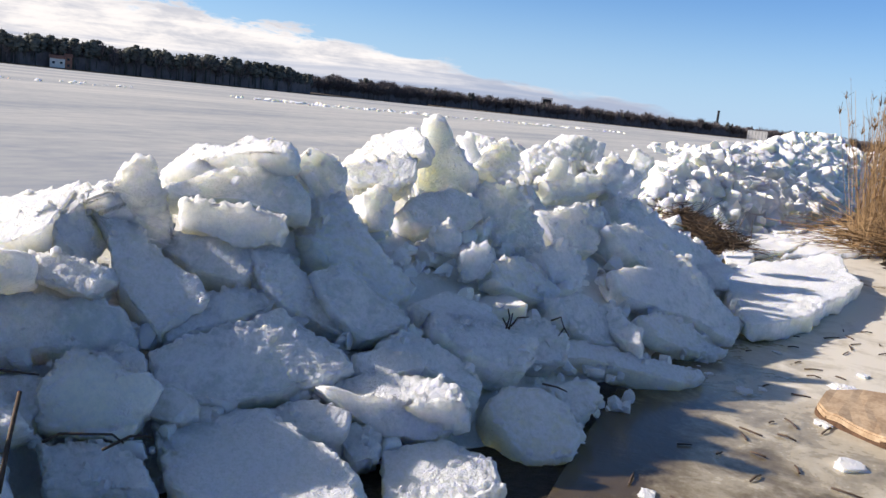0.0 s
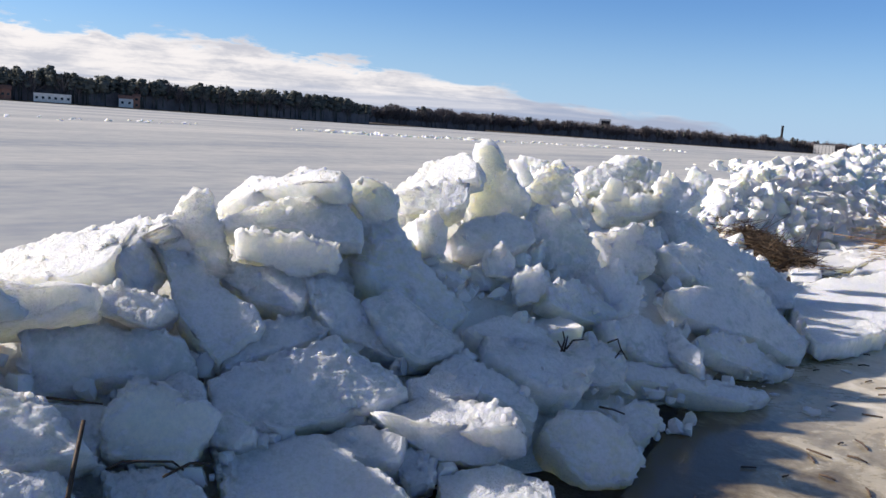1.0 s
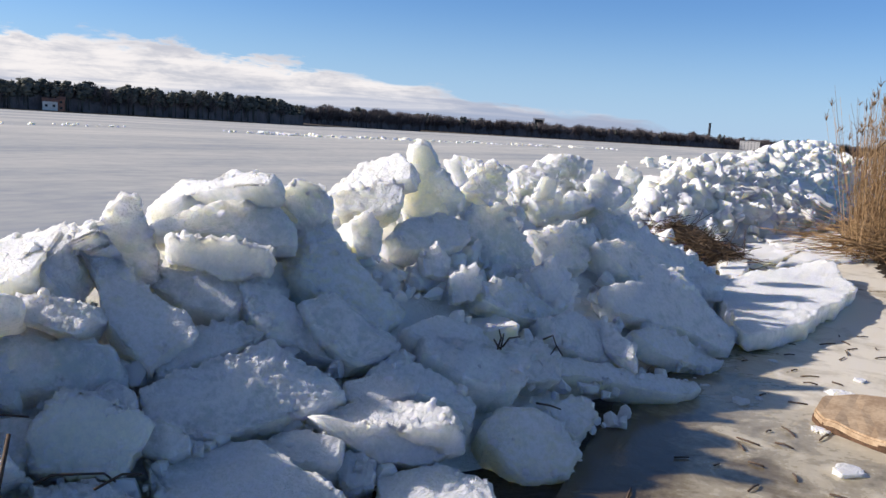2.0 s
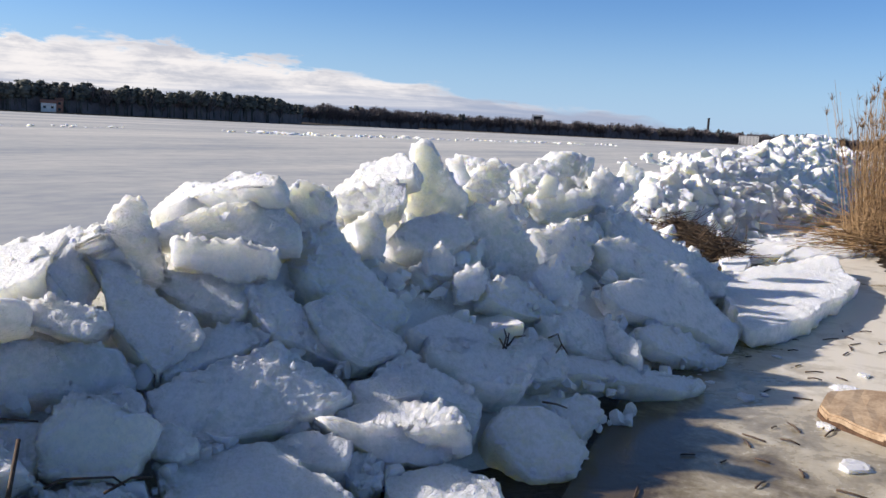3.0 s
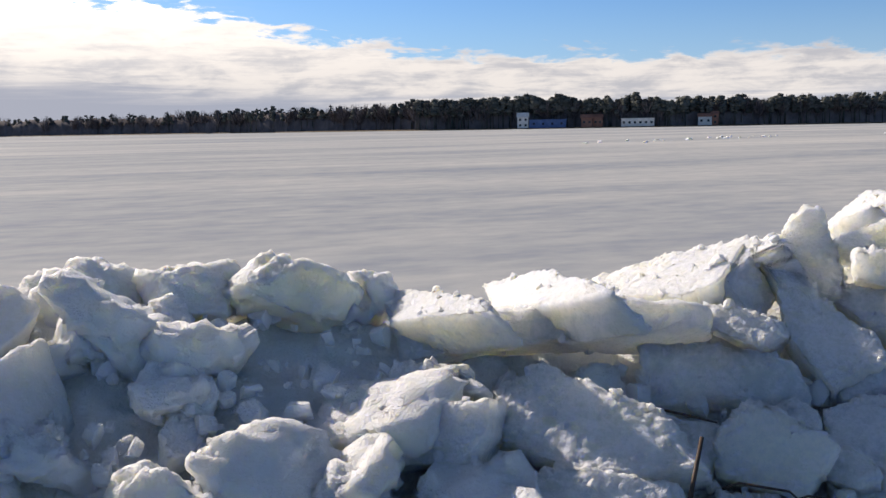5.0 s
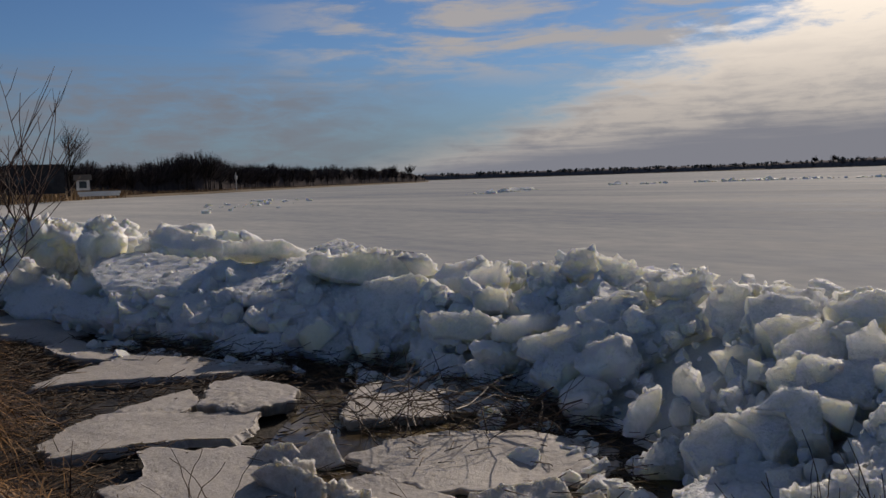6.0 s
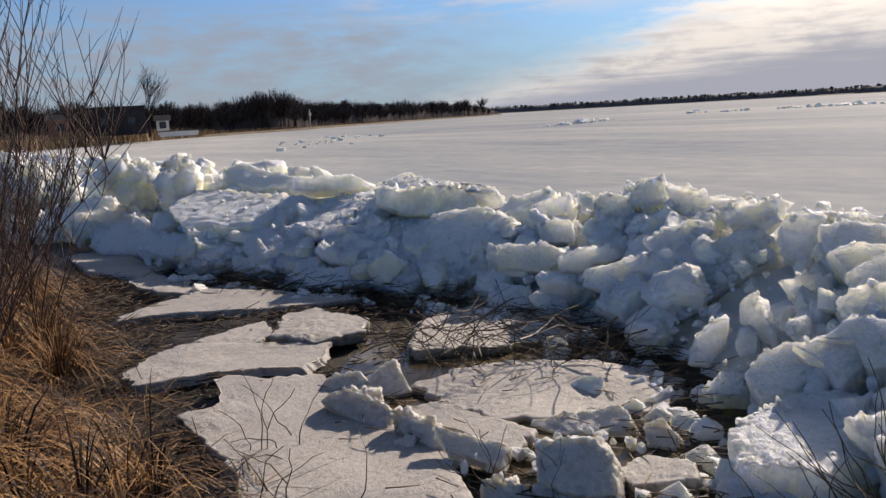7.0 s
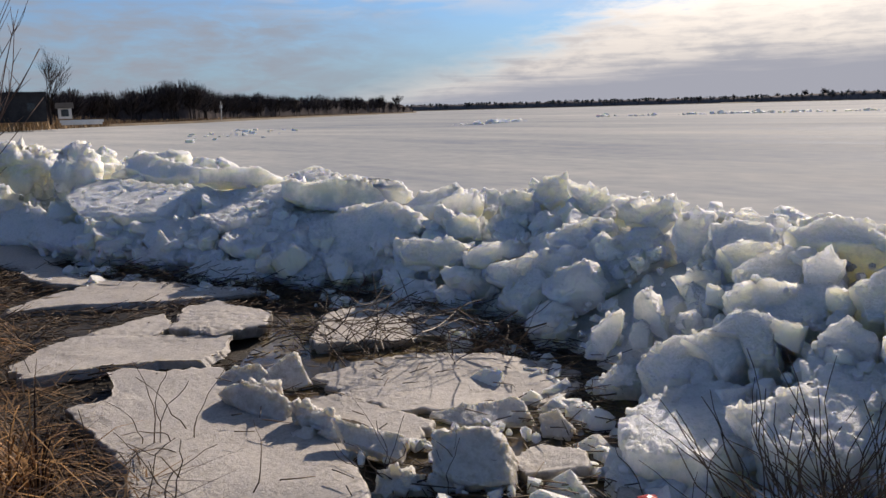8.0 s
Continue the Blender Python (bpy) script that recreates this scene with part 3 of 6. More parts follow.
plate(4.07, 2.97, 1.09, 14, -67, 37, 0.34, 1010, ((-0.01, 0.07), (-0.18, 0.16), (-0.29, 0.05), (-0.21, -0.11), (-0.03, -0.17), (0.16, -0.15), (0.23, -0.06), (0.25, 0.08), (0.15, 0.22)))
plate(3.98, 2.65, 0.81, 25, 45, -74, 0.24, 1011, ((-0.13, -0.26), (0.06, -0.20), (0.38, -0.06), (0.38, 0.18), (0.15, 0.14), (-0.11, 0.17), (-0.31, 0.22), (-0.36, -0.00)))
plate(3.25, 2.89, 0.81, 52, 4, -57, 0.18, 1012, ((-0.26, -0.01), (-0.11, -0.10), (0.14, -0.13), (0.20, -0.03), (0.27, 0.11), (0.08, 0.08), (-0.23, 0.10)))
plate(3.46, 2.58, 0.66, 44, 37, -47, 0.2, 1013, ((-0.25, -0.07), (-0.06, -0.13), (0.35, -0.04), (0.40, 0.06), (-0.00, 0.08), (-0.25, 0.12), (-0.34, 0.02)))
plate(3.66, 2.37, 0.62, 38, 32, -52, 0.2, 1014, ((-0.12, -0.13), (0.12, -0.16), (0.26, 0.00), (0.30, 0.08), (-0.17, 0.15), (-0.29, -0.01)))
plate(4.94, 3.04, 1.18, 72, -7, -54, 0.4, 1015, ((-0.21, -0.08), (0.06, -0.13), (0.19, -0.08), (0.23, 0.03), (0.25, 0.12), (-0.14, 0.09), (-0.28, 0.05)))
plate(5.03, 3.03, 1.34, 20, -23, -52, 0.12, 1016, ((-0.22, -0.09), (-0.04, -0.16), (0.17, -0.24), (0.25, -0.05), (0.20, 0.16), (-0.06, 0.21), (-0.36, -0.02)))
plate(5.47, 2.88, 1.26, -47, -66, 79, 0.16, 1017, ((0.19, 0.12), (-0.04, 0.23), (-0.16, 0.21), (-0.29, 0.01), (-0.29, -0.18), (-0.09, -0.21), (0.18, -0.11), (0.32, -0.10), (0.38, -0.04), (0.37, 0.04)))
plate(5.07, 2.68, 0.96, 56, -8, -38, 0.22, 1018, ((-0.30, 0.05), (-0.27, -0.08), (0.02, -0.16), (0.27, -0.07), (0.29, 0.05), (0.12, 0.15), (-0.16, 0.12)))
plate(4.57, 2.85, 0.99, 13, -64, 31, 0.24, 1019, ((-0.16, 0.06), (-0.14, -0.08), (0.04, -0.11), (0.18, -0.04), (0.08, 0.13)))
plate(6.22, 3.05, 1.38, 53, 64, -89, 0.12, 1020, ((0.14, -0.05), (0.10, 0.06), (-0.12, 0.06), (-0.12, -0.06)))
plate(6.58, 2.98, 1.25, 49, -50, -11, 0.3, 1021, ((-0.20, -0.07), (-0.03, -0.20), (0.19, -0.08), (0.26, 0.05), (0.10, 0.14), (-0.19, 0.16)))
plate(7.69, 2.97, 1.25, 48, -15, -32, 0.28, 1022, ((-0.26, -0.08), (0.07, -0.18), (0.28, -0.01), (0.14, 0.15), (-0.19, 0.14)))
plate(7.10, 2.62, 1.25, 58, -49, -25, 0.1, 1023, ((-0.03, -0.10), (0.12, -0.03), (0.08, 0.09), (-0.14, 0.04)))
plate(8.16, 2.66, 1.06, 64, -14, -38, 0.26, 1024, ((-0.17, -0.09), (0.11, -0.11), (0.18, 0.07), (-0.11, 0.12)))
plate(11.25, 3.10, 0.92, 35, -59, 6, 0.22, 1025, ((-0.28, 0.04), (-0.19, -0.08), (0.16, -0.12), (0.25, 0.03), (0.06, 0.13)))
plate(7.30, 2.65, 1.06, 60, -4, -33, 0.22, 1026, ((-0.16, -0.13), (0.19, -0.11), (0.21, 0.11), (-0.22, 0.11)))
plate(5.73, 2.48, 0.90, 45, 36, -56, 0.2, 1027, ((-0.15, -0.23), (0.10, -0.29), (0.38, -0.01), (0.22, 0.19), (-0.14, 0.29), (-0.37, -0.00)))
plate(6.47, 2.24, 0.82, 52, -1, -24, 0.2, 1028, ((-0.26, -0.14), (0.12, -0.22), (0.36, -0.01), (0.16, 0.21), (-0.35, 0.12)))
plate(4.78, 2.43, 0.87, -41, -63, 89, 0.12, 1029, ((-0.05, 0.11), (-0.13, -0.04), (-0.00, -0.10), (0.13, -0.04), (0.06, 0.09)))
plate(4.82, 2.26, 0.75, 41, -63, 1, 0.16, 1030, ((-0.14, 0.04), (-0.08, -0.09), (0.08, -0.09), (0.14, -0.00), (0.05, 0.11)))
plate(5.13, 2.07, 0.61, 46, 17, -30, 0.16, 1031, ((-0.30, -0.10), (-0.08, -0.13), (0.27, -0.10), (0.36, 0.01), (-0.02, 0.18), (-0.29, 0.05)))
plate(5.67, 2.00, 0.66, 57, 25, -40, 0.14, 1032, ((-0.06, -0.18), (0.18, -0.11), (0.20, 0.08), (-0.06, 0.19), (-0.23, -0.01)))
plate(7.17, 1.62, 0.50, 42, 26, -42, 0.2, 1033, ((-0.33, -0.20), (0.43, -0.26), (0.72, 0.03), (0.35, 0.25), (-0.55, 0.18), (-0.81, -0.04)))
plate(8.55, 1.98, 0.61, 42, 25, -40, 0.2, 1034, ((-0.65, -0.21), (0.34, -0.20), (0.75, -0.06), (0.70, 0.19), (-0.43, 0.20), (-0.71, 0.10)))
plate(9.93, 1.98, 0.37, 43, 24, -39, 0.16, 1035, ((-0.11, -0.17), (0.42, -0.10), (0.55, 0.14), (-0.30, 0.11), (-0.68, 0.03)))
plate(6.89, 1.42, 0.31, 47, 18, -34, 0.22, 1036, ((-0.71, -0.18), (0.01, -0.16), (0.57, -0.21), (0.82, 0.06), (0.08, 0.23), (-0.48, 0.17), (-0.79, -0.02)))
plate(5.42, 1.65, 0.37, 45, 18, -35, 0.18, 1037, ((-0.36, -0.09), (-0.10, -0.17), (0.41, -0.08), (0.43, 0.07), (-0.15, 0.17), (-0.40, 0.05)))
plate(5.54, 1.48, 0.36, -35, -25, 64, 0.14, 1038, ((-0.02, 0.10), (-0.24, -0.00), (-0.15, -0.07), (0.11, -0.07), (0.20, -0.06), (0.19, 0.05)))
plate(6.42, 1.30, 0.17, 41, 20, -37, 0.16, 1039, ((-0.29, -0.14), (0.33, -0.10), (0.48, 0.01), (-0.05, 0.17), (-0.43, 0.01)))
plate(5.45, 1.36, 0.14, 39, 11, -38, 0.16, 1040, ((-0.63, -0.08), (-0.21, -0.07), (0.36, -0.12), (0.66, -0.00), (0.62, 0.07), (-0.15, 0.09), (-0.61, 0.09)))
plate(4.73, 1.76, 0.35, 49, 11, -44, 0.2, 1041, ((-0.06, -0.16), (0.15, -0.13), (0.19, 0.06), (0.07, 0.17), (-0.24, 0.06)))
plate(3.82, 1.99, 0.32, 32, 22, -65, 0.3, 1042, ((-0.25, -0.11), (0.04, -0.09), (0.30, -0.11), (0.30, -0.01), (0.18, 0.09), (-0.02, 0.14), (-0.23, 0.08), (-0.30, -0.06)))
plate(4.16, 1.87, 0.41, 35, 16, -56, 0.24, 1043, ((-0.29, -0.07), (-0.06, -0.17), (0.24, -0.11), (0.30, -0.04), (0.28, 0.12), (-0.02, 0.15), (-0.33, 0.07)))
plate(4.23, 2.06, 0.54, 31, 7, -42, 0.18, 1044, ((-0.20, -0.09), (0.07, -0.09), (0.26, -0.09), (0.21, 0.06), (-0.05, 0.14), (-0.28, -0.01)))
plate(3.57, 2.08, 0.39, 42, 2, -47, 0.16, 1045, ((-0.16, -0.05), (-0.04, -0.08), (0.17, -0.04), (0.20, 0.03), (0.00, 0.08), (-0.17, 0.05)))
plate(3.47, 1.93, 0.29, 30, -4, -66, 0.2, 1046, ((-0.17, -0.09), (0.06, -0.10), (0.34, -0.08), (0.31, 0.02), (0.13, 0.13), (-0.19, 0.08), (-0.43, -0.02)))
plate(3.50, 1.96, 0.17, 60, 5, -51, 0.4, 1047, ((-0.27, -0.03), (-0.08, -0.11), (0.18, -0.09), (0.33, 0.03), (0.31, 0.11), (0.02, 0.07), (-0.22, 0.06), (-0.43, 0.08)))
plate(3.06, 2.49, 0.42, 44, -7, -34, 0.2, 1048, ((-0.43, -0.07), (-0.26, -0.19), (-0.02, -0.19), (0.20, -0.17), (0.49, -0.12), (0.32, 0.11), (0.18, 0.24), (-0.12, 0.18), (-0.43, 0.10)))
plate(2.39, 2.73, 0.37, 60, 2, -45, 0.36, 1049, ((-0.19, -0.15), (-0.05, -0.15), (0.15, -0.15), (0.22, -0.05), (0.24, 0.05), (0.03, 0.17), (-0.10, 0.19), (-0.22, 0.01)))
plate(2.63, 2.54, 0.32, 50, 4, -58, 0.2, 1050, ((-0.08, -0.06), (0.04, -0.08), (0.12, -0.03), (0.11, 0.04), (-0.01, 0.09), (-0.14, 0.02)))
plate(2.69, 2.13, 0.11, 18, 4, -85, 0.24, 1051, ((-0.19, -0.26), (0.04, -0.32), (0.48, -0.07), (0.41, 0.14), (0.19, 0.25), (-0.16, 0.28), (-0.40, 0.15), (-0.49, 0.00)))
plate(3.09, 2.16, 0.21, 29, 7, -60, 0.16, 1052, ((-0.01, -0.09), (0.15, -0.06), (0.17, 0.06), (-0.04, 0.08), (-0.23, -0.00)))
plate(3.24, 1.99, 0.10, 50, 4, -58, 0.22, 1053, ((-0.02, -0.11), (0.09, -0.06), (0.09, 0.07), (-0.03, 0.10), (-0.12, 0.01)))
plate(3.33, 1.61, -0.02, 21, -6, -51, 0.24, 1054, ((-0.28, -0.16), (0.10, -0.22), (0.28, -0.08), (0.28, 0.09), (0.05, 0.24), (-0.24, 0.15)))
plate(4.09, 1.51, 0.08, 46, 17, -66, 0.34, 1055, ((-0.20, -0.12), (0.03, -0.21), (0.22, -0.11), (0.28, 0.02), (0.12, 0.17), (0.00, 0.20), (-0.21, 0.13), (-0.26, -0.02)))
plate(4.54, 1.43, 0.12, 45, -3, -42, 0.24, 1056, ((-0.11, -0.01), (-0.05, -0.15), (0.14, -0.04), (0.14, 0.09), (-0.17, 0.10)))
plate(2.48, 3.15, 0.52, 50, 1, -42, 0.3, 1057, ((-0.31, -0.18), (-0.00, -0.10), (0.19, -0.12), (0.41, -0.09), (0.33, 0.09), (0.15, 0.13), (-0.08, 0.15), (-0.34, 0.10)))
plate(3.10, 2.78, 0.56, 44, -11, -24, 0.26, 1058, ((-0.27, -0.09), (-0.08, -0.10), (0.21, -0.09), (0.29, -0.05), (0.18, 0.10), (-0.09, 0.13), (-0.25, 0.02)))
plate(2.63, 2.81, 0.44, 50, 7, -61, 0.2, 1059, ((-0.03, -0.06), (0.10, -0.04), (0.07, 0.04), (-0.04, 0.08), (-0.09, -0.02)))
plate(2.21, 2.51, 0.15, 30, 3, -60, 0.2, 1060, ((-0.13, -0.13), (0.25, -0.05), (0.15, 0.08), (-0.05, 0.12), (-0.22, 0.05)))
plate(1.82, 3.61, 0.74, 68, -8, -42, 0.38, 1401, ((-0.68, -0.15), (-0.36, -0.10), (-0.08, -0.06), (0.37, -0.08), (0.58, -0.09), (0.76, -0.05), (0.76, 0.04), (0.39, 0.11), (0.03, 0.09), (-0.23, 0.10), (-0.53, 0.09), (-0.67, 0.05)))
plate(1.92, 3.76, 0.84, -37, 8, 82, 0.2, 1402, ((0.18, 0.17), (-0.30, 0.13), (-0.92, -0.03), (-0.49, -0.11), (0.18, -0.15), (0.55, -0.09), (0.84, 0.00)))
plate(1.41, 3.79, 0.81, 35, -5, -82, 0.2, 1403, ((-0.15, -0.17), (0.23, -0.07), (0.52, 0.02), (0.32, 0.11), (-0.25, 0.09), (-0.50, 0.06)))
plate(2.58, 3.68, 0.91, 23, -8, -80, 0.12, 1404, ((-0.14, -0.24), (0.27, -0.22), (0.41, -0.10), (0.28, 0.27), (-0.17, 0.22), (-0.53, -0.05)))
plate(1.75, 3.08, 0.44, 56, 7, -51, 0.36, 1405, ((-0.35, -0.17), (0.05, -0.19), (0.35, -0.12), (0.53, -0.04), (0.37, 0.07), (0.26, 0.15), (-0.01, 0.19), (-0.26, 0.22), (-0.39, 0.07), (-0.37, -0.10)))
plate(1.60, 2.74, 0.20, 37, -8, -36, 0.3, 1406, ((-0.32, -0.11), (0.05, -0.20), (0.34, -0.10), (0.32, 0.12), (0.14, 0.16), (-0.13, 0.19), (-0.34, 0.08)))
plate(1.17, 3.23, 0.47, 67, -15, -38, 0.3, 1407, ((-0.24, -0.10), (0.14, -0.15), (0.22, -0.04), (0.25, 0.10), (0.07, 0.12), (-0.20, 0.13)))
plate(1.24, 3.53, 0.55, 50, 4, -48, 0.3, 1408, ((-0.13, -0.16), (0.13, -0.07), (0.30, 0.01), (0.08, 0.11), (-0.22, 0.10)))
plate(2.17, 2.89, 0.37, 40, 22, -70, 0.2, 1409, ((-0.09, -0.03), (0.10, -0.09), (0.12, 0.00), (0.03, 0.10), (-0.10, 0.02), (-0.21, -0.02)))
chunk(8.49, 2.93, 1.32, 0.47, 0.46, 0.25, 28, -3, -72, 29)
slab(8.41, 2.50, 1.13, 0.35, 0.56, 0.25, 41, 25, -76, 30)
chunk(9.63, 2.62, 1.22, 0.26, 0.33, 0.25, 50, 26, -76, 31)
slab(8.93, 1.75, 0.38, 0.95, 0.60, 0.15, 5, 10, -108, 57)
# the ridge where it falls away west
plate(-16.00, 3.18, 0.85, 70, 8, 57, 0.5, 1101, ((-0.43, -0.33), (0.46, -0.29), (0.59, -0.02), (0.41, 0.19), (0.16, 0.40), (-0.55, 0.22)))
plate(-13.67, 3.53, 0.88, 55, 4, 52, 0.4, 1102, ((-0.30, -0.29), (0.26, -0.18), (0.65, 0.03), (0.23, 0.09), (0.08, 0.29), (-0.41, 0.21)))
plate(-20.06, 2.62, 0.70, 60, 2, 59, 0.5, 1103, ((-0.68, -0.27), (0.05, -0.35), (0.74, -0.23), (0.62, 0.24), (0.06, 0.38), (-0.65, 0.26)))
plate(-15.68, 2.04, 0.41, 24, 3, 24, 0.18, 1104, ((-0.33, -0.47), (1.32, -0.18), (1.05, 0.24), (0.24, 0.41), (-1.55, 0.16)))
plate(-10.75, 3.25, 0.66, 18, 2, 13, 0.15, 1105, ((-0.97, -0.30), (0.00, -0.60), (1.20, -0.34), (1.15, 0.23), (1.09, 0.53), (-0.16, 0.43), (-1.28, 0.34), (-1.56, 0.16)))
plate(-11.55, 3.95, 0.88, 34, 9, 17, 0.4, 1106, ((-0.53, -0.18), (0.19, -0.25), (0.84, -0.02), (0.75, 0.14), (0.05, 0.20), (-0.48, 0.21), (-0.84, 0.05)))
plate(-9.83, 4.33, 0.91, 72, 1, 48, 0.5, 1107, ((-0.43, -0.08), (0.26, -0.10), (0.51, -0.01), (0.25, 0.11), (-0.44, 0.07)))
plate(-8.97, 4.01, 0.65, 12, -14, 66, 0.1, 1108, ((-0.33, -0.43), (0.19, -0.60), (0.66, -0.02), (0.37, 0.46), (-0.28, 0.52), (-0.68, 0.05)))
plate(-8.12, 4.73, 0.77, 75, 2, 47, 0.55, 1109, ((-0.65, -0.03), (-0.38, -0.15), (0.11, -0.18), (0.50, -0.12), (0.75, -0.00), (0.64, 0.07), (0.16, 0.17), (-0.67, 0.12)))
plate(-8.32, 4.79, 0.89, 24, 3, 12, 0.2, 1110, ((0.33, -0.05), (1.12, -0.08), (0.80, 0.10), (0.09, 0.07), (-0.63, 0.19), (-0.73, -0.19)))
plate(-8.28, 4.07, 0.50, 9, -11, 69, 0.08, 1111, ((-0.22, -0.56), (0.07, -0.54), (0.39, -0.25), (0.75, -0.05), (0.30, 0.48), (-0.35, 0.48), (-0.65, -0.07)))
plate(-7.22, 4.34, 0.42, 39, -9, 37, 0.28, 1112, ((-0.60, 0.06), (-0.38, -0.21), (-0.14, -0.45), (0.16, -0.49), (0.37, -0.28), (0.51, -0.01), (0.54, 0.16), (0.39, 0.36), (-0.05, 0.42), (-0.50, 0.27)))
plate(-6.68, 4.47, 0.37, 42, -39, 65, 0.22, 1113, ((-0.45, 0.01), (-0.13, -0.15), (0.09, -0.05), (0.34, -0.09), (0.38, -0.00), (0.22, 0.14), (-0.13, 0.08)))
plate(-6.10, 4.46, 0.39, 62, 2, 47, 0.36, 1114, ((-0.25, -0.11), (0.14, -0.14), (0.34, -0.03), (0.35, 0.07), (0.06, 0.12), (-0.22, 0.14), (-0.34, -0.00)))
plate(-5.39, 4.64, 0.46, 75, -12, 51, 0.55, 1115, ((-0.32, -0.04), (-0.15, -0.12), (-0.12, -0.06), (0.36, -0.07), (0.37, 0.03), (0.03, 0.09), (-0.31, 0.08)))
plate(-4.44, 4.69, 0.45, 57, -11, 37, 0.26, 1116, ((-0.75, 0.01), (-0.48, -0.09), (-0.09, -0.30), (0.31, -0.17), (0.63, -0.06), (0.70, 0.10), (0.41, 0.24), (0.04, 0.15), (-0.29, 0.18), (-0.76, 0.13)))
plate(-4.68, 4.90, 0.63, 54, -19, 43, 0.32, 1117, ((-0.26, -0.06), (-0.01, -0.12), (0.18, -0.14), (0.25, 0.05), (0.14, 0.12), (-0.07, 0.13), (-0.28, 0.04)))
plate(-5.52, 5.37, 0.89, 64, -14, 47, 0.34, 1118, ((-0.08, -0.14), (0.11, -0.14), (0.18, -0.02), (0.11, 0.13), (-0.01, 0.17), (-0.13, 0.07), (-0.21, -0.02)))
plate(-4.95, 5.37, 0.76, 31, 6, 12, 0.34, 1119, ((-0.09, -0.15), (0.29, -0.04), (0.25, 0.11), (-0.03, 0.09), (-0.35, 0.08)))
plate(-4.23, 5.15, 0.85, 74, -16, 34, 0.3, 1120, ((-0.14, -0.06), (0.03, -0.15), (0.19, -0.03), (0.19, 0.08), (-0.10, 0.12), (-0.22, 0.00)))
plate(-3.69, 4.95, 0.75, -29, 61, -87, 0.34, 1121, ((0.13, -0.09), (0.21, 0.06), (0.03, 0.15), (-0.17, 0.09), (-0.19, -0.05), (-0.00, -0.18)))
plate(-6.17, 4.84, 0.58, 65, -4, 47, 0.3, 1122, ((-0.13, -0.10), (0.16, -0.10), (0.16, 0.07), (0.01, 0.12), (-0.20, 0.05)))
plate(-5.71, 5.14, 0.77, 61, 29, 30, 0.3, 1123, ((-0.10, -0.15), (0.13, -0.12), (0.25, 0.02), (0.04, 0.16), (-0.13, 0.12), (-0.23, -0.02)))
plate(-6.52, 5.07, 0.71, 54, -12, 54, 0.3, 1124, ((-0.16, -0.10), (0.13, -0.10), (0.22, 0.05), (0.02, 0.11), (-0.19, 0.08)))
plate(-6.96, 5.12, 0.73, 21, -19, 61, 0.25, 1125, ((-0.05, -0.15), (0.14, -0.11), (0.34, -0.00), (0.14, 0.11), (-0.12, 0.16), (-0.32, -0.04)))
plate(-3.19, 3.91, 0.47, 70, 53, -1, 0.14, 1126, ((0.09, -0.05), (0.18, 0.03), (0.09, 0.06), (-0.06, 0.07), (-0.15, 0.05), (-0.12, -0.02), (-0.04, -0.10)))
plate(-3.54, 3.89, 0.28, 64, -54, 70, 0.16, 1127, ((-0.18, 0.03), (-0.12, -0.06), (0.02, -0.07), (0.12, -0.04), (0.20, -0.01), (0.11, 0.05), (0.00, 0.08)))
plate(-3.20, 3.83, 0.36, -2, 75, -67, 0.12, 1128, ((0.10, -0.03), (0.07, 0.06), (-0.03, 0.07), (-0.11, 0.01), (-0.08, -0.05), (0.03, -0.07)))
plate(-4.71, 4.35, 0.22, 33, 12, -2, 0.22, 1129, ((-0.10, -0.11), (0.15, -0.11), (0.30, 0.04), (0.13, 0.09), (-0.12, 0.13), (-0.25, 0.04), (-0.27, -0.04)))
plate(-5.93, 4.14, 0.11, 52, -1, 43, 0.22, 1130, ((-0.14, -0.12), (0.15, -0.12), (0.21, 0.02), (0.11, 0.12), (-0.11, 0.14), (-0.21, 0.00)))
plate(-5.49, 4.21, 0.12, 47, 19, 23, 0.2, 1131, ((0.03, -0.13), (0.18, 0.01), (0.05, 0.11), (-0.09, 0.10), (-0.17, -0.03)))
plate(-2.78, 3.64, 0.23, 38, -0, 20, 0.34, 1132, ((-0.09, -0.17), (0.14, -0.11), (0.19, 0.04), (0.03, 0.17), (-0.05, 0.17), (-0.14, 0.08), (-0.18, -0.03)))
plate(-3.21, 3.66, 0.06, 26, -24, 59, 0.26, 1133, ((-0.16, -0.02), (0.05, -0.12), (0.16, 0.00), (0.14, 0.09), (0.00, 0.08), (-0.18, 0.06)))
plate(-2.54, 3.69, 0.36, 39, 11, 5, 0.32, 1134, ((-0.04, -0.07), (0.10, -0.14), (0.14, 0.03), (0.05, 0.12), (-0.09, 0.09), (-0.20, -0.04)))
plate(-2.42, 3.76, 0.46, 40, 14, 2, 0.32, 1135, ((-0.03, -0.04), (0.07, -0.12), (0.19, -0.05), (0.05, 0.12), (-0.05, 0.12), (-0.13, 0.05), (-0.20, -0.12)))
plate(-2.34, 3.26, 0.11, 4, -2, 46, 0.3, 1136, ((-0.33, -0.14), (-0.07, -0.25), (0.25, -0.27), (0.36, 0.06), (0.19, 0.22), (-0.12, 0.30), (-0.35, 0.07)))
plate(-2.55, 4.05, 0.60, 60, -2, 31, 0.36, 1137, ((-0.16, -0.10), (0.01, -0.09), (0.18, -0.09), (0.18, 0.06), (0.02, 0.12), (-0.12, 0.09), (-0.21, 0.00)))
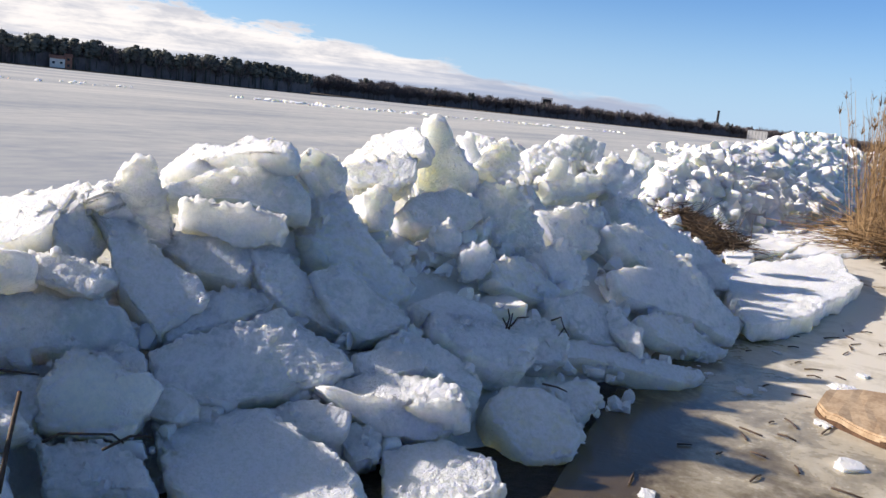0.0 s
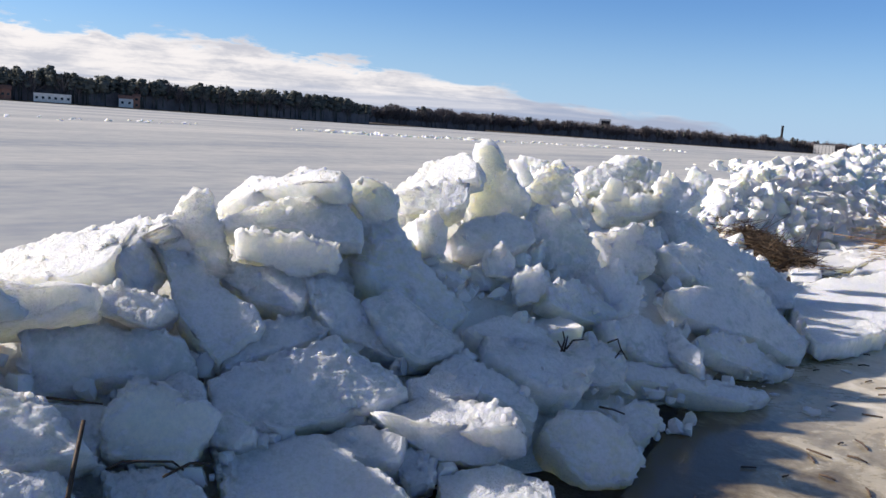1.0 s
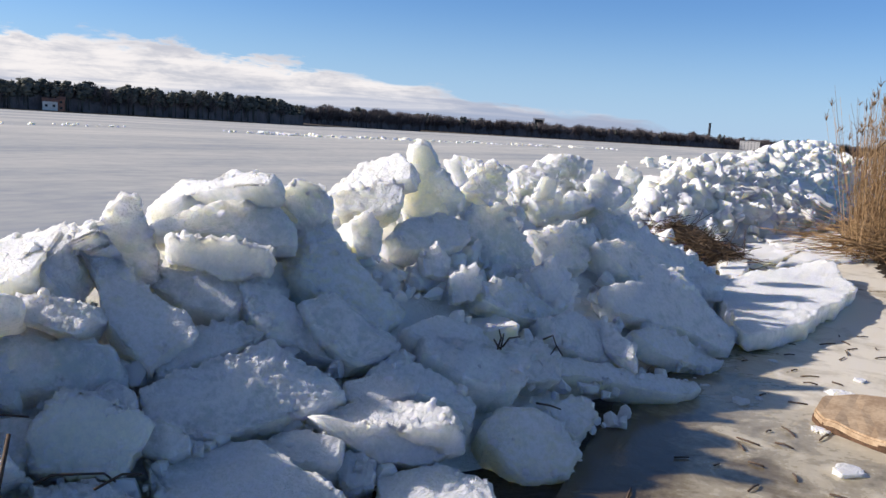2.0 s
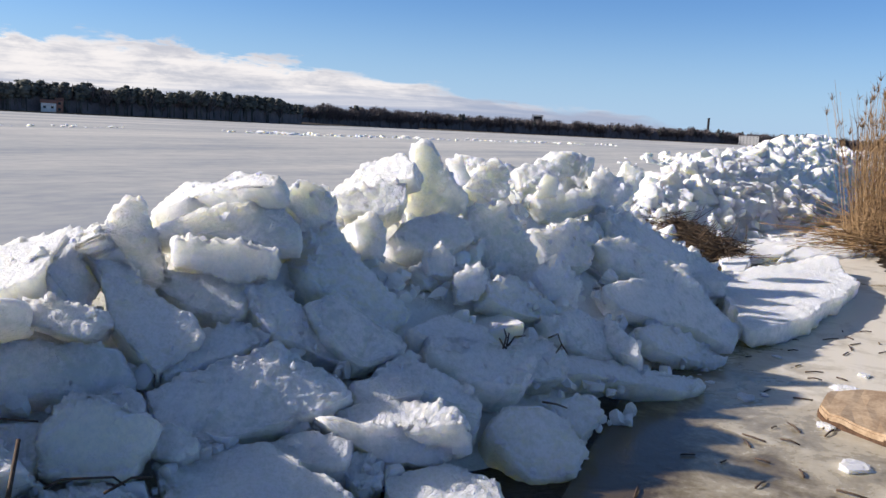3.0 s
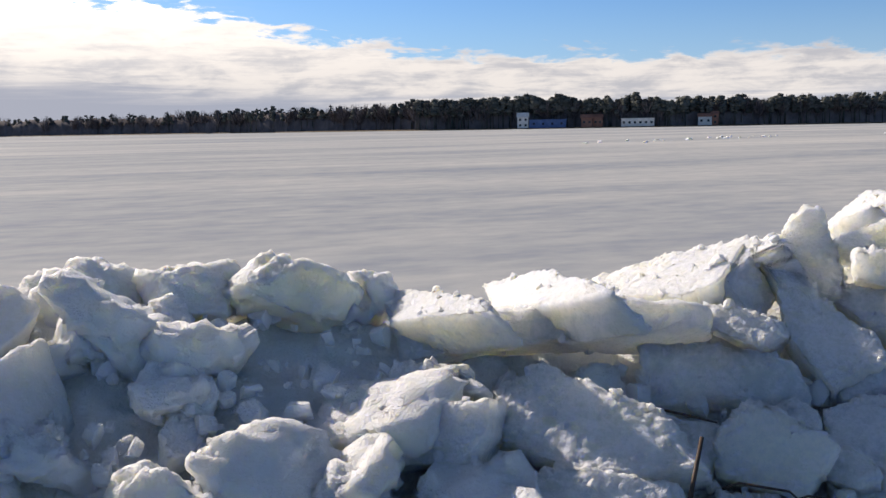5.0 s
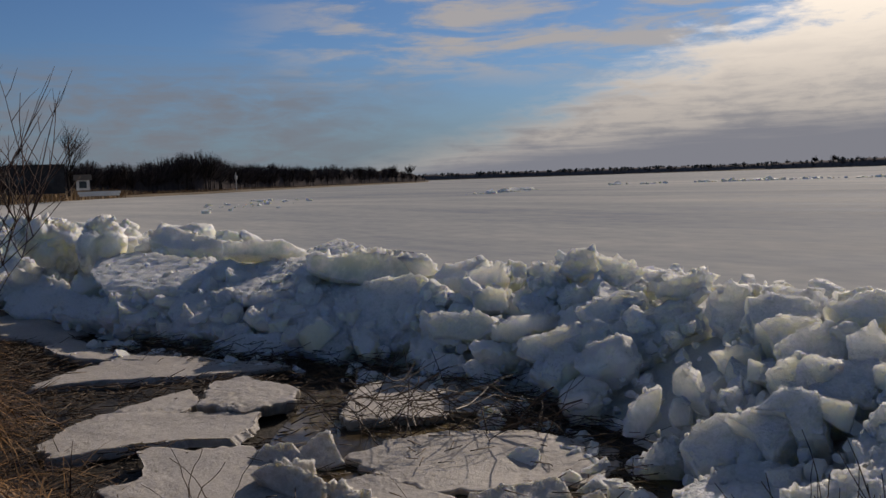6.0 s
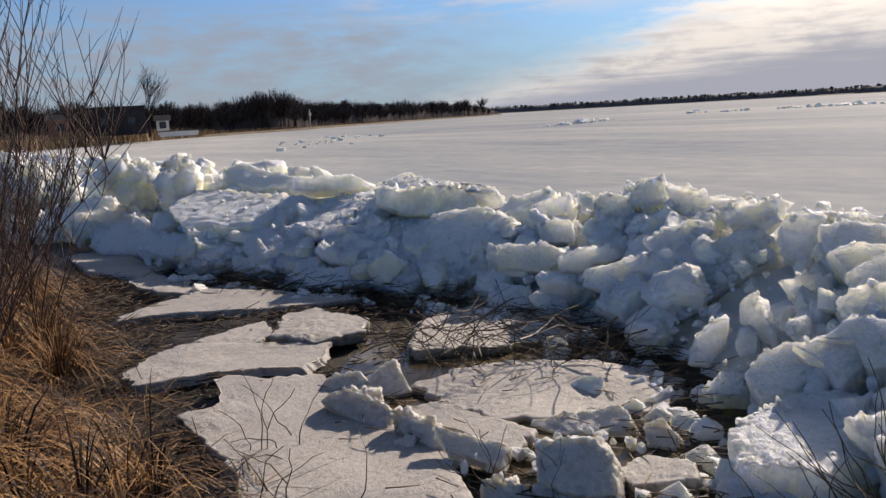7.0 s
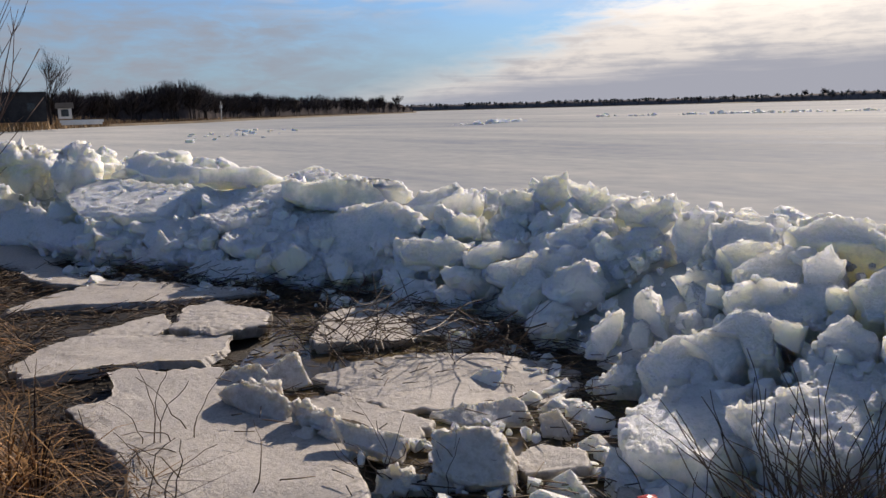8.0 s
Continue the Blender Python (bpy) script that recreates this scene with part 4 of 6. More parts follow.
plate(-2.97, 3.97, 0.44, 64, 12, 29, 0.24, 1138, ((-0.00, -0.08), (0.09, -0.01), (0.02, 0.08), (-0.07, 0.04), (-0.09, -0.01)))
plate(-2.33, 2.97, 0.00, -2, 5, -84, 0.22, 1139, ((0.21, -0.09), (0.21, 0.05), (0.03, 0.19), (-0.22, 0.06), (-0.19, -0.10), (0.01, -0.17)))
plate(-3.19, 4.36, 0.54, 62, 1, 31, 0.34, 1140, ((-0.06, -0.11), (0.12, -0.06), (0.10, 0.07), (-0.03, 0.10), (-0.13, 0.02)))
plate(-2.00, 3.25, 0.27, 45, -0, 30, 0.3, 1141, ((-0.07, -0.11), (0.16, -0.07), (0.12, 0.09), (-0.04, 0.11), (-0.18, 0.01)))
plate(-2.97, 4.55, 0.69, 60, 9, 27, 0.4, 1142, ((-0.07, -0.14), (0.20, -0.06), (0.13, 0.12), (-0.09, 0.11), (-0.22, 0.01)))
plate(-3.26, 4.98, 0.80, 57, 13, 27, 0.4, 1143, ((-0.09, -0.10), (0.21, -0.04), (0.18, 0.07), (-0.11, 0.09), (-0.22, 0.02)))
plate(-11.02, 2.52, 0.27, 29, 8, 16, 0.16, 1144, ((0.67, -0.10), (0.57, 0.24), (-0.49, 0.14), (-0.80, 0.13), (-0.34, -0.26)))
plate(-9.06, 3.27, 0.32, 31, 10, 14, 0.18, 1145, ((-0.06, -0.31), (0.52, -0.15), (0.53, 0.16), (-0.17, 0.31), (-0.55, 0.09), (-0.43, -0.20)))
plate(-9.85, 2.84, 0.27, 28, 4, 23, 0.15, 1146, ((-0.16, -0.29), (0.56, -0.12), (0.20, 0.32), (-0.28, 0.20), (-0.57, -0.02)))
plate(-8.03, 3.39, 0.12, 32, -3, 34, 0.15, 1147, ((-0.34, -0.14), (0.20, -0.13), (0.57, -0.05), (0.34, 0.17), (0.09, 0.10), (-0.41, 0.14), (-0.53, -0.01)))
plate(-12.46, 2.28, 0.27, 30, 1, 29, 0.16, 1148, ((-0.17, -0.37), (0.51, -0.26), (0.45, 0.16), (0.14, 0.40), (-0.32, 0.32), (-0.58, -0.08)))
plate(-9.08, 3.04, 0.17, 55, 2, 43, 0.2, 1149, ((-0.26, -0.08), (-0.01, -0.12), (0.34, -0.06), (0.20, 0.11), (-0.33, 0.07)))
plate(-7.47, 3.83, 0.18, 40, 22, 18, 0.22, 1150, ((-0.10, -0.23), (0.33, -0.12), (0.38, 0.12), (-0.14, 0.22), (-0.42, 0.01)))
# plates of shore ice lying on the mud
shore_plate(-5.97, 1.71, 0.04, 1, -1, 61, 0.07, 1201, ((-0.52, -0.50), (-0.08, -0.30), (0.29, -0.27), (0.60, -0.40), (0.73, -0.10), (0.68, 0.28), (0.10, 0.41), (-0.41, 0.40), (-0.60, 0.19), (-0.71, -0.22)))
shore_plate(-6.38, 2.56, 0.07, 1, 1, -3, 0.1, 1202, ((0.47, -0.18), (0.45, 0.19), (0.12, 0.39), (-0.51, 0.17), (-0.51, -0.13), (0.06, -0.41)))
shore_plate(-6.59, 1.97, 0.05, 0, 1, -57, 0.07, 1203, ((0.31, -0.08), (0.23, 0.28), (-0.13, 0.25), (-0.46, -0.11), (-0.04, -0.21), (0.25, -0.29)))
shore_plate(-4.06, 1.55, 0.02, 1, 1, -1, 0.07, 1204, ((-0.99, -0.22), (-0.94, -0.51), (-0.08, -0.44), (0.84, -0.65), (1.39, 0.07), (1.00, 0.34), (0.36, 0.59), (-0.58, 0.47), (-1.09, 0.50), (-1.20, 0.19), (-1.51, -0.11)))
shore_plate(-3.98, 3.04, 0.03, 1, -1, 53, 0.1, 1205, ((-0.63, -0.18), (-0.30, -0.51), (-0.06, -0.48), (0.49, -0.40), (0.73, -0.13), (0.74, 0.21), (0.33, 0.44), (-0.05, 0.46), (-0.45, 0.41), (-0.84, 0.12)))
shore_plate(-3.79, 2.32, 0.04, 1, 1, 10, 0.08, 1206, ((0.10, -0.12), (0.48, -0.15), (0.38, 0.16), (0.09, 0.13), (-0.36, 0.15), (-0.51, -0.13)))
shore_plate(-5.46, 3.52, 0.06, 0, 1, -48, 0.08, 1207, ((0.70, -0.28), (0.53, 0.21), (0.22, 0.73), (-0.41, 0.40), (-0.77, -0.21), (-0.20, -0.58), (0.48, -0.43)))
shore_plate(-8.06, 2.35, 0.03, 1, -1, 58, 0.07, 1208, ((-0.45, -0.36), (0.47, -0.38), (1.31, -0.23), (0.71, 0.17), (-0.38, 0.68), (-0.81, 0.06), (-0.97, -0.54)))
shore_plate(-9.38, 2.22, 0.03, 1, 0, 19, 0.07, 1209, ((0.19, -0.37), (0.92, -0.06), (1.06, 0.32), (-0.01, 0.17), (-1.13, 0.31), (-0.77, -0.19)))
shore_plate(-11.59, 1.95, 0.05, 1, 1, 8, 0.07, 1210, ((0.23, -0.43), (1.23, -0.16), (0.89, 0.38), (-1.03, 0.32), (-1.18, -0.24)))
shore_plate(-2.69, 2.62, 0.05, 1, -0, 47, 0.1, 1211, ((-0.11, -0.14), (0.16, -0.10), (0.18, 0.05), (-0.06, 0.18), (-0.18, -0.01)))
shore_plate(-2.18, 2.76, 0.03, -0, 1, -68, 0.1, 1212, ((0.32, -0.08), (0.25, 0.13), (-0.08, 0.17), (-0.34, 0.06), (-0.20, -0.13), (0.00, -0.18)))
rind_plate(-4.27, 1.92, 0.10, 44, 6, 24, 0.09, 1301, ((-0.08, -0.07), (0.25, -0.07), (0.21, 0.05), (0.07, 0.08), (-0.13, 0.08), (-0.31, -0.02)))
rind_plate(-3.85, 2.05, 0.10, 52, 8, 17, 0.1, 1302, ((-0.10, -0.08), (0.06, -0.05), (0.19, -0.02), (0.11, 0.07), (-0.05, 0.05), (-0.19, 0.03)))
rind_plate(-3.38, 2.10, 0.11, 36, 12, 20, 0.08, 1303, ((-0.10, -0.08), (0.05, -0.06), (0.21, -0.05), (0.18, 0.08), (-0.06, 0.05), (-0.28, 0.02)))
rind_plate(-4.23, 1.99, 0.06, 26, 15, 15, 0.07, 1304, ((-0.06, -0.08), (0.16, -0.03), (0.11, 0.06), (-0.17, 0.05)))
rind_plate(-4.48, 2.06, 0.08, 65, -2, 41, 0.14, 1305, ((0.11, -0.05), (0.08, 0.05), (-0.02, 0.07), (-0.08, 0.04), (-0.11, -0.05)))
rind_plate(-4.65, 2.30, 0.08, 45, -6, 46, 0.1, 1306, ((0.02, -0.11), (0.16, -0.08), (0.09, 0.05), (0.06, 0.15), (-0.14, 0.04), (-0.16, -0.04)))
rind_plate(-2.85, 2.32, 0.12, 49, 11, 29, 0.22, 1307, ((-0.14, -0.12), (0.03, -0.14), (0.22, -0.06), (0.15, 0.07), (0.05, 0.16), (-0.09, 0.11), (-0.21, 0.04)))
rind_plate(-3.00, 2.03, 0.03, 50, -6, 45, 0.14, 1308, ((0.13, -0.05), (0.09, 0.05), (-0.06, 0.08), (-0.14, -0.05)))
rind_plate(-2.86, 2.17, 0.04, 49, -10, 49, 0.12, 1309, ((-0.05, -0.06), (0.08, -0.04), (0.07, 0.05), (-0.03, 0.05), (-0.09, 0.02)))
rind_plate(-4.82, 2.08, 0.06, 34, -9, 55, 0.1, 1310, ((-0.02, -0.10), (0.16, -0.03), (0.12, 0.07), (-0.07, 0.09), (-0.17, -0.00)))
rind_plate(-3.39, 2.83, 0.05, 32, -5, 43, 0.1, 1311, ((-0.12, -0.09), (0.20, -0.09), (0.25, 0.00), (0.17, 0.11), (-0.13, 0.07), (-0.32, 0.01)))
rind_plate(-3.00, 2.97, 0.07, 47, 21, 11, 0.09, 1312, ((-0.02, -0.08), (0.10, -0.03), (0.07, 0.05), (-0.05, 0.08), (-0.10, -0.02)))
rind_plate(-3.65, 2.06, 0.06, 49, 11, 26, 0.06, 1313, ((-0.01, -0.04), (0.10, -0.03), (0.09, 0.03), (-0.06, 0.04), (-0.12, -0.02)))
rind_plate(-3.43, 1.98, 0.04, 49, -10, 44, 0.06, 1314, ((0.03, -0.03), (0.05, 0.02), (-0.01, 0.03), (-0.07, -0.01)))
rind_plate(-3.81, 1.96, 0.03, 45, -4, 39, 0.08, 1315, ((-0.03, -0.04), (0.06, -0.03), (0.06, 0.04), (-0.08, 0.03)))
plate(-2.68, 4.33, 0.61, 37, -25, 49, 0.36, 1451, ((-0.23, -0.05), (0.04, -0.18), (0.20, -0.05), (0.18, 0.11), (0.01, 0.16), (-0.17, 0.09)))
plate(-2.48, 4.74, 0.80, 40, -1, 21, 0.4, 1452, ((-0.22, -0.12), (0.01, -0.10), (0.30, -0.12), (0.29, 0.04), (0.10, 0.10), (-0.08, 0.16), (-0.33, -0.01)))
plate(-2.41, 4.06, 0.55, 42, -6, 27, 0.34, 1453, ((-0.17, -0.13), (0.07, -0.17), (0.30, -0.04), (0.28, 0.10), (0.06, 0.12), (-0.18, 0.16), (-0.31, 0.02)))
plate(-1.71, 3.35, 0.28, 5, -12, 88, 0.34, 1454, ((-0.40, 0.04), (-0.27, -0.16), (0.06, -0.30), (0.40, -0.04), (0.37, 0.11), (0.18, 0.23), (-0.09, 0.22), (-0.33, 0.19)))
plate(-1.93, 4.11, 0.67, 56, 4, 26, 0.36, 1455, ((-0.10, -0.13), (0.17, -0.08), (0.15, 0.09), (-0.04, 0.12), (-0.19, 0.05)))
plate(-1.97, 3.79, 0.53, 57, -23, 44, 0.3, 1456, ((-0.13, -0.08), (0.06, -0.12), (0.14, -0.04), (0.07, 0.14), (-0.12, 0.06)))
plate(-2.26, 2.88, 0.01, 19, -15, 71, 0.14, 1457, ((-0.13, -0.11), (0.12, -0.11), (0.17, 0.04), (0.05, 0.12), (-0.16, 0.09)))
plate(-3.31, 4.77, 0.71, 33, -60, 83, 0.3, 1458, ((-0.19, -0.04), (-0.02, -0.08), (0.21, -0.01), (0.21, 0.06), (-0.07, 0.05), (-0.16, 0.09)))
plate(-1.60, 3.70, 0.57, 38, 48, -15, 0.34, 1459, ((0.08, -0.13), (0.16, 0.05), (-0.00, 0.14), (-0.13, 0.08), (-0.12, -0.11)))
plate(-2.42, 4.36, 0.74, 35, -53, 79, 0.34, 1460, ((-0.12, 0.03), (-0.06, -0.09), (0.05, -0.10), (0.12, 0.03), (-0.01, 0.11)))
plate(-2.31, 3.12, 0.11, 1, 5, -59, 0.3, 1461, ((0.28, -0.24), (0.31, -0.06), (0.39, 0.13), (0.17, 0.28), (-0.14, 0.29), (-0.34, 0.16), (-0.36, -0.07), (-0.21, -0.26), (0.00, -0.32)))
plate(-2.29, 2.83, 0.01, 18, -10, 54, 0.2, 1462, ((-0.19, -0.10), (0.07, -0.17), (0.19, -0.07), (0.15, 0.15), (-0.05, 0.16), (-0.20, 0.04)))
plate(-3.14, 4.72, 0.74, 35, 6, 17, 0.3, 1463, ((-0.12, -0.17), (0.10, -0.16), (0.23, -0.00), (0.13, 0.17), (-0.11, 0.15), (-0.23, 0.04)))
chunk(-13.33, 2.60, 1.04, 0.89, 0.61, 0.50, 47, 10, 78, 98)
chunk(-12.42, 3.04, 1.05, 0.49, 0.49, 0.35, 33, 4, 75, 99)
slab(-16.59, 2.12, 0.43, 1.94, 0.96, 0.20, 14, 3, 93, 125)
chunk(-13.91, 1.44, 1.02, 1.22, 0.73, 0.50, 32, 5, 83, 126)
chunk(-13.48, 2.23, 0.34, 0.95, 0.69, 0.35, 24, 11, 79, 127)
chunk(-15.85, 1.64, 0.16, 1.23, 0.71, 0.40, 27, 10, 82, 128)

# ---- smaller ice over the whole ridge ----
rng = random.Random(7)
SHAPES = [ice_points(1.0, rng.uniform(0.6, 1.0), rng.uniform(0.4, 0.8), 900 + i, "chunk" if i % 3 else "slab", 0.05) for i in range(14)]
SHAPES += [ice_points(1.0, rng.uniform(0.6, 1.0), rng.uniform(0.4, 0.8), 950 + i, "chunk" if i % 2 else "slab", 0.095) for i in range(10)]
SHAPE_MESHES, FAR_SPOTS = [], []
for pts, faces in SHAPES:
    me = bpy.data.meshes.new("ice_lump")
    me.from_pydata(pts.tolist(), [], faces)
    me.polygons.foreach_set("use_smooth", [True] * len(me.polygons))
    me.materials.append(M_CRUMB)
    SHAPE_MESHES.append(me)


def ridge_spot(x0, x1, r, s0=0.0, s1=1.25):
    x = r.uniform(x0, x1)
    foot, top = foot_line(x), float(np.interp(x, CREST_X, CREST_Y))
    y = foot + (top - foot) * r.uniform(s0, s1)
    return x, y, ridge(x, y)


def strew(count, x0, x1, lo, hi, sink, s0=0.0, s1=1.25, plain=True):
    for i in range(count):
        x, y, z = ridge_spot(x0, x1, rng, s0, s1)
        s = rng.uniform(lo, hi)
        if plain and not 9.5 < x < 15:
            FAR_SPOTS.append(((x, y, z - sink * s), s, [radians(rng.uniform(-40, 40)), radians(rng.uniform(-40, 40)), rng.uniform(0, 6.28)]))
            continue
        ob = new("ice_lump", rng.choice(SHAPE_MESHES[14:] if plain else SHAPE_MESHES[:14]))
        ob.matrix_world = pose(x, y, z - sink * s, rng.uniform(-40, 40), rng.uniform(-40, 40), rng.uniform(0, 360)) @ Matrix.Scale(s, 4)
        tagged(ob, "rounded lump of crushed white ice on the ridge", "ice", "ice lumps strewn on the ridge")


strew(46, -1.4, 1.2, 0.25, 0.6, 0.1, plain=False)
strew(130, 9.5, 22, 0.22, 0.6, 0.25, 0.1, 1.1)
strew(90, 22, 55, 0.35, 0.9, 0.1, 0.2, 1.1)
strew(110, -30, -11, 0.2, 0.55, 0.1, 0.1, 1.1)
strew(110, -10.5, -4.2, 0.15, 0.40, -0.05, 0.08, 0.6, plain=False)
strew(60, -3.4, -0.9, 0.10, 0.30, 0.15, 0.05, 0.95, plain=False)
strew(60, -11, 9.5, 0.15, 0.32, 0.35, 0.3, 1.05, plain=False)

small = [ice_points(1.0, rng.uniform(0.5, 1.0), rng.uniform(0.4, 0.8), 700 + i, "slab", 0.34) for i in range(12)]


def joined(name, spots, shapes, mat, label, category, smooth=False):
    """Many small pieces in one mesh: spots are (place, size, turn)."""
    verts, faces = [], []
    for place, size, turn in spots:
        pts, fs = rng.choice(shapes)
        m = np.array(Euler(turn).to_matrix())
        q = (pts * size) @ m.T + place
        o = len(verts)
        verts.extend(q.tolist())
        faces.extend([[o + i for i in f] for f in fs])
    return tagged(mesh_object(name, verts, faces, mat, smooth=smooth), label, category, kind="stuff")


joined("far_ice_lumps", FAR_SPOTS, SHAPES[14:], M_CRUMB, "crushed white ice lumps along the far ridge", "ice rubble", True)


def spin():
    return [rng.uniform(0, 6.28) for _ in range(3)]


spots = []
for i in range(3600):
    x, y, z = ridge_spot(-16, 16, rng, -0.02, 0.97)
    if x < -2 and z < 0.16:
        continue
    spots.append(((x, y, max(z, 0.03) - 0.05), 0.03 + 0.10 * rng.random() ** 2, spin()))
for i in range(1300):
    x, y, z = ridge_spot(*((16, 50) if i % 2 else (-50, -16)), rng, 0, 1.3)
    spots.append(((x, y, z - 0.02), rng.uniform(0.1, 0.4), spin()))
joined("snow_crumbs", CRUMBS, small, M_CRUMB, "loose grains of white snow on the ice blocks", "snow")
joined("ice_rubble", spots, small, M_CRUMB, "loose small rubble of crushed white ice", "ice rubble")
FAR_SPOTS.clear()
rubble_state = rng.getstate()
strew(90, -5.5, -1.0, 0.09, 0.20, -0.5, 0.3, 0.8)
joined("small_ice_lumps", FAR_SPOTS, SHAPES[:14], M_CRUMB, "small lumps of crushed white ice between the blocks", "ice rubble", True)
rng.setstate(rubble_state)

# far hummocks of broken ice on the lake
spots = []


def hummocks(ax, ay, bx, by, count, wide, lo, hi):
    for i in range(count):
        t = rng.random()
        if noise.noise((ax + t * 9.0, by + t * 4.0, 2.0)) < -0.05:
            continue
        spots.append(((ax + (bx - ax) * t + rng.gauss(0, wide), ay + (by - ay) * t + rng.gauss(0, wide), -0.08), rng.uniform(lo, hi) * (0.4 + rng.random()), (rng.uniform(-0.3, 0.3), rng.uniform(-0.3, 0.3), rng.uniform(0, 6.28))))


hummocks(28, 8.5, 60, 9, 260, 1.2, 0.3, 0.9)
hummocks(60, 12, 110, 22, 160, 2.5, 0.3, 0.9)
hummocks(90, 75, 190, 60, 420, 2.5, 0.3, 0.8)
hummocks(40, 70, 75, 85, 60, 2.0, 0.2, 0.6)
hummocks(-75, 60, -88, 78, 120, 0.8, 0.3, 0.8)
hummocks(-95, 100, -70, 120, 160, 1.2, 0.3, 0.9)
hummocks(-70, 120, -30, 125, 200, 1.5, 0.3, 1.0)
hummocks(-60, 22, -95, 45, 80, 2.5, 0.2, 0.6)
hummocks(-28, 4.5, -60, 6.0, 160, 1.2, 0.3, 0.7)
joined("far_ice_hummocks", spots, small, M_CORE, "low broken hummocks of white ice on the lake", "ice")


# ---- the shore east of the camera: flat slab, driftwood, reeds ----
def floe_plate(x, y, z, rx, ry, rz, th, seed, corners):
    lx, ly = (max(c[k] for c in corners) - min(c[k] for c in corners) for k in (0, 1))
    how = "thick flat white ice slab stranded on the pool" if lx > 3 and th > 0.15 else "flat snowy plate of ice beside the reeds"
    return ice_thing("slab", "ice_floe_slab", how, x, y, z, lx, ly, th, rx, ry, rz, seed, M_ICE, "plates of shore ice", tuple(corners))


floe_plate(10.17, 0.88, 0.12, 0, 0, -2, 0.2, 1501, ((-1.97, 0.26), (-2.75, -0.08), (-2.22, -0.26), (-1.64, -0.42), (0.78, -0.65), (2.34, -0.27), (2.65, -0.07), (0.83, 0.59), (-0.13, 0.75)))
floe_plate(12.16, 1.76, 0.08, 0, -0, 7, 0.12, 1502, ((-1.19, 0.09), (-0.98, -0.13), (0.22, -0.20), (1.30, -0.05), (0.46, 0.22)))
floe_plate(17.19, 1.67, 0.08, 0, 0, -4, 0.12, 1503, ((-1.23, 0.01), (-0.42, -0.32), (0.98, -0.20), (1.04, 0.23), (-0.59, 0.28)))
floe_plate(16.33, 0.67, 0.02, 0, 0, -8, 0.12, 1504, ((-2.64, -0.01), (-0.73, -0.67), (3.62, -0.00), (0.96, 0.51), (-3.19, 0.33)))
floe_plate(15.18, 1.66, 0.02, 0, 0, -6, 0.12, 1505, ((-2.67, -0.25), (-1.14, -0.43), (2.37, -0.41), (2.53, 0.17), (-0.19, 0.59), (-2.34, 0.21)))
for x, y, lx, ly, rz, seed in ((16.6, 1.3, 2.6, 0.8, -10, 421), (18.8, 0.9, 2.2, 0.7, -5, 423)):
    ice_thing("slab", "shore_ice_plate", "flat snowy plate of ice beside the reeds", x, y, 0.05, lx, ly, 0.1, 0, 0, rz, seed, M_ICE, "plates of shore ice")


def tube(points, r0, r1, sides=4):
    """A tapering stalk along the points."""
    verts, faces = [], []
    p = [Vector(q) for q in points]
    for i, q in enumerate(p):
        along = (p[min(i + 1, len(p) - 1)] - p[max(i - 1, 0)]).normalized()
        side = along.cross(Vector((0.31, 0.17, 0.93)))
        side = side.normalized() if side.length > 1e-4 else Vector((1, 0, 0))
        other = along.cross(side)
        r = r0 + (r1 - r0) * i / (len(p) - 1)
        verts += [tuple(q + (side * math.cos(a) + other * math.sin(a)) * r) for a in (2 * math.pi * j / sides for j in range(sides))]
    for i in range(len(p) - 1):
        for j in range(sides):
            a, b = i * sides + j, i * sides + (j + 1) % sides
            faces.append((a, b, b + sides, a + sides))
    faces.append(tuple(range(sides))[::-1])
    faces.append(tuple(range(len(verts) - sides, len(verts))))
    return verts, faces


class Heap:
    """Gathers many small shapes into one mesh."""

    def __init__(self):
        self.verts, self.faces = [], []

    def take(self, shape):
        o = len(self.verts)
        self.verts += shape[0]
        self.faces += [[o + i for i in f] for f in shape[1]]

    def done(self, name, mat, label, category, kind="stuff", parent=None):
        ob = mesh_object(name, self.verts, self.faces, mat, parent)
        return tagged(ob, label, category, kind=kind) if category else ob


def blade(root, way, length, droop, width, cuts=4):
    """A flat bent leaf of dry grass."""
    verts, faces = [], []
    p, d = Vector(root), Vector(way).normalized()
    side = d.cross(Vector((0, 0, 1)))
    side = side.normalized() if side.length > 1e-3 else Vector((1, 0, 0))
    for i in range(cuts + 1):
        w = width * (1 - 0.85 * i / cuts)
        verts += [tuple(p - side * w), tuple(p + side * w)]
        p = p + d * (length / cuts)
        d = (d + Vector((0, 0, -droop / cuts))).normalized()
    for i in range(cuts):
        faces.append((2 * i, 2 * i + 1, 2 * i + 3, 2 * i + 2))
    return verts, faces


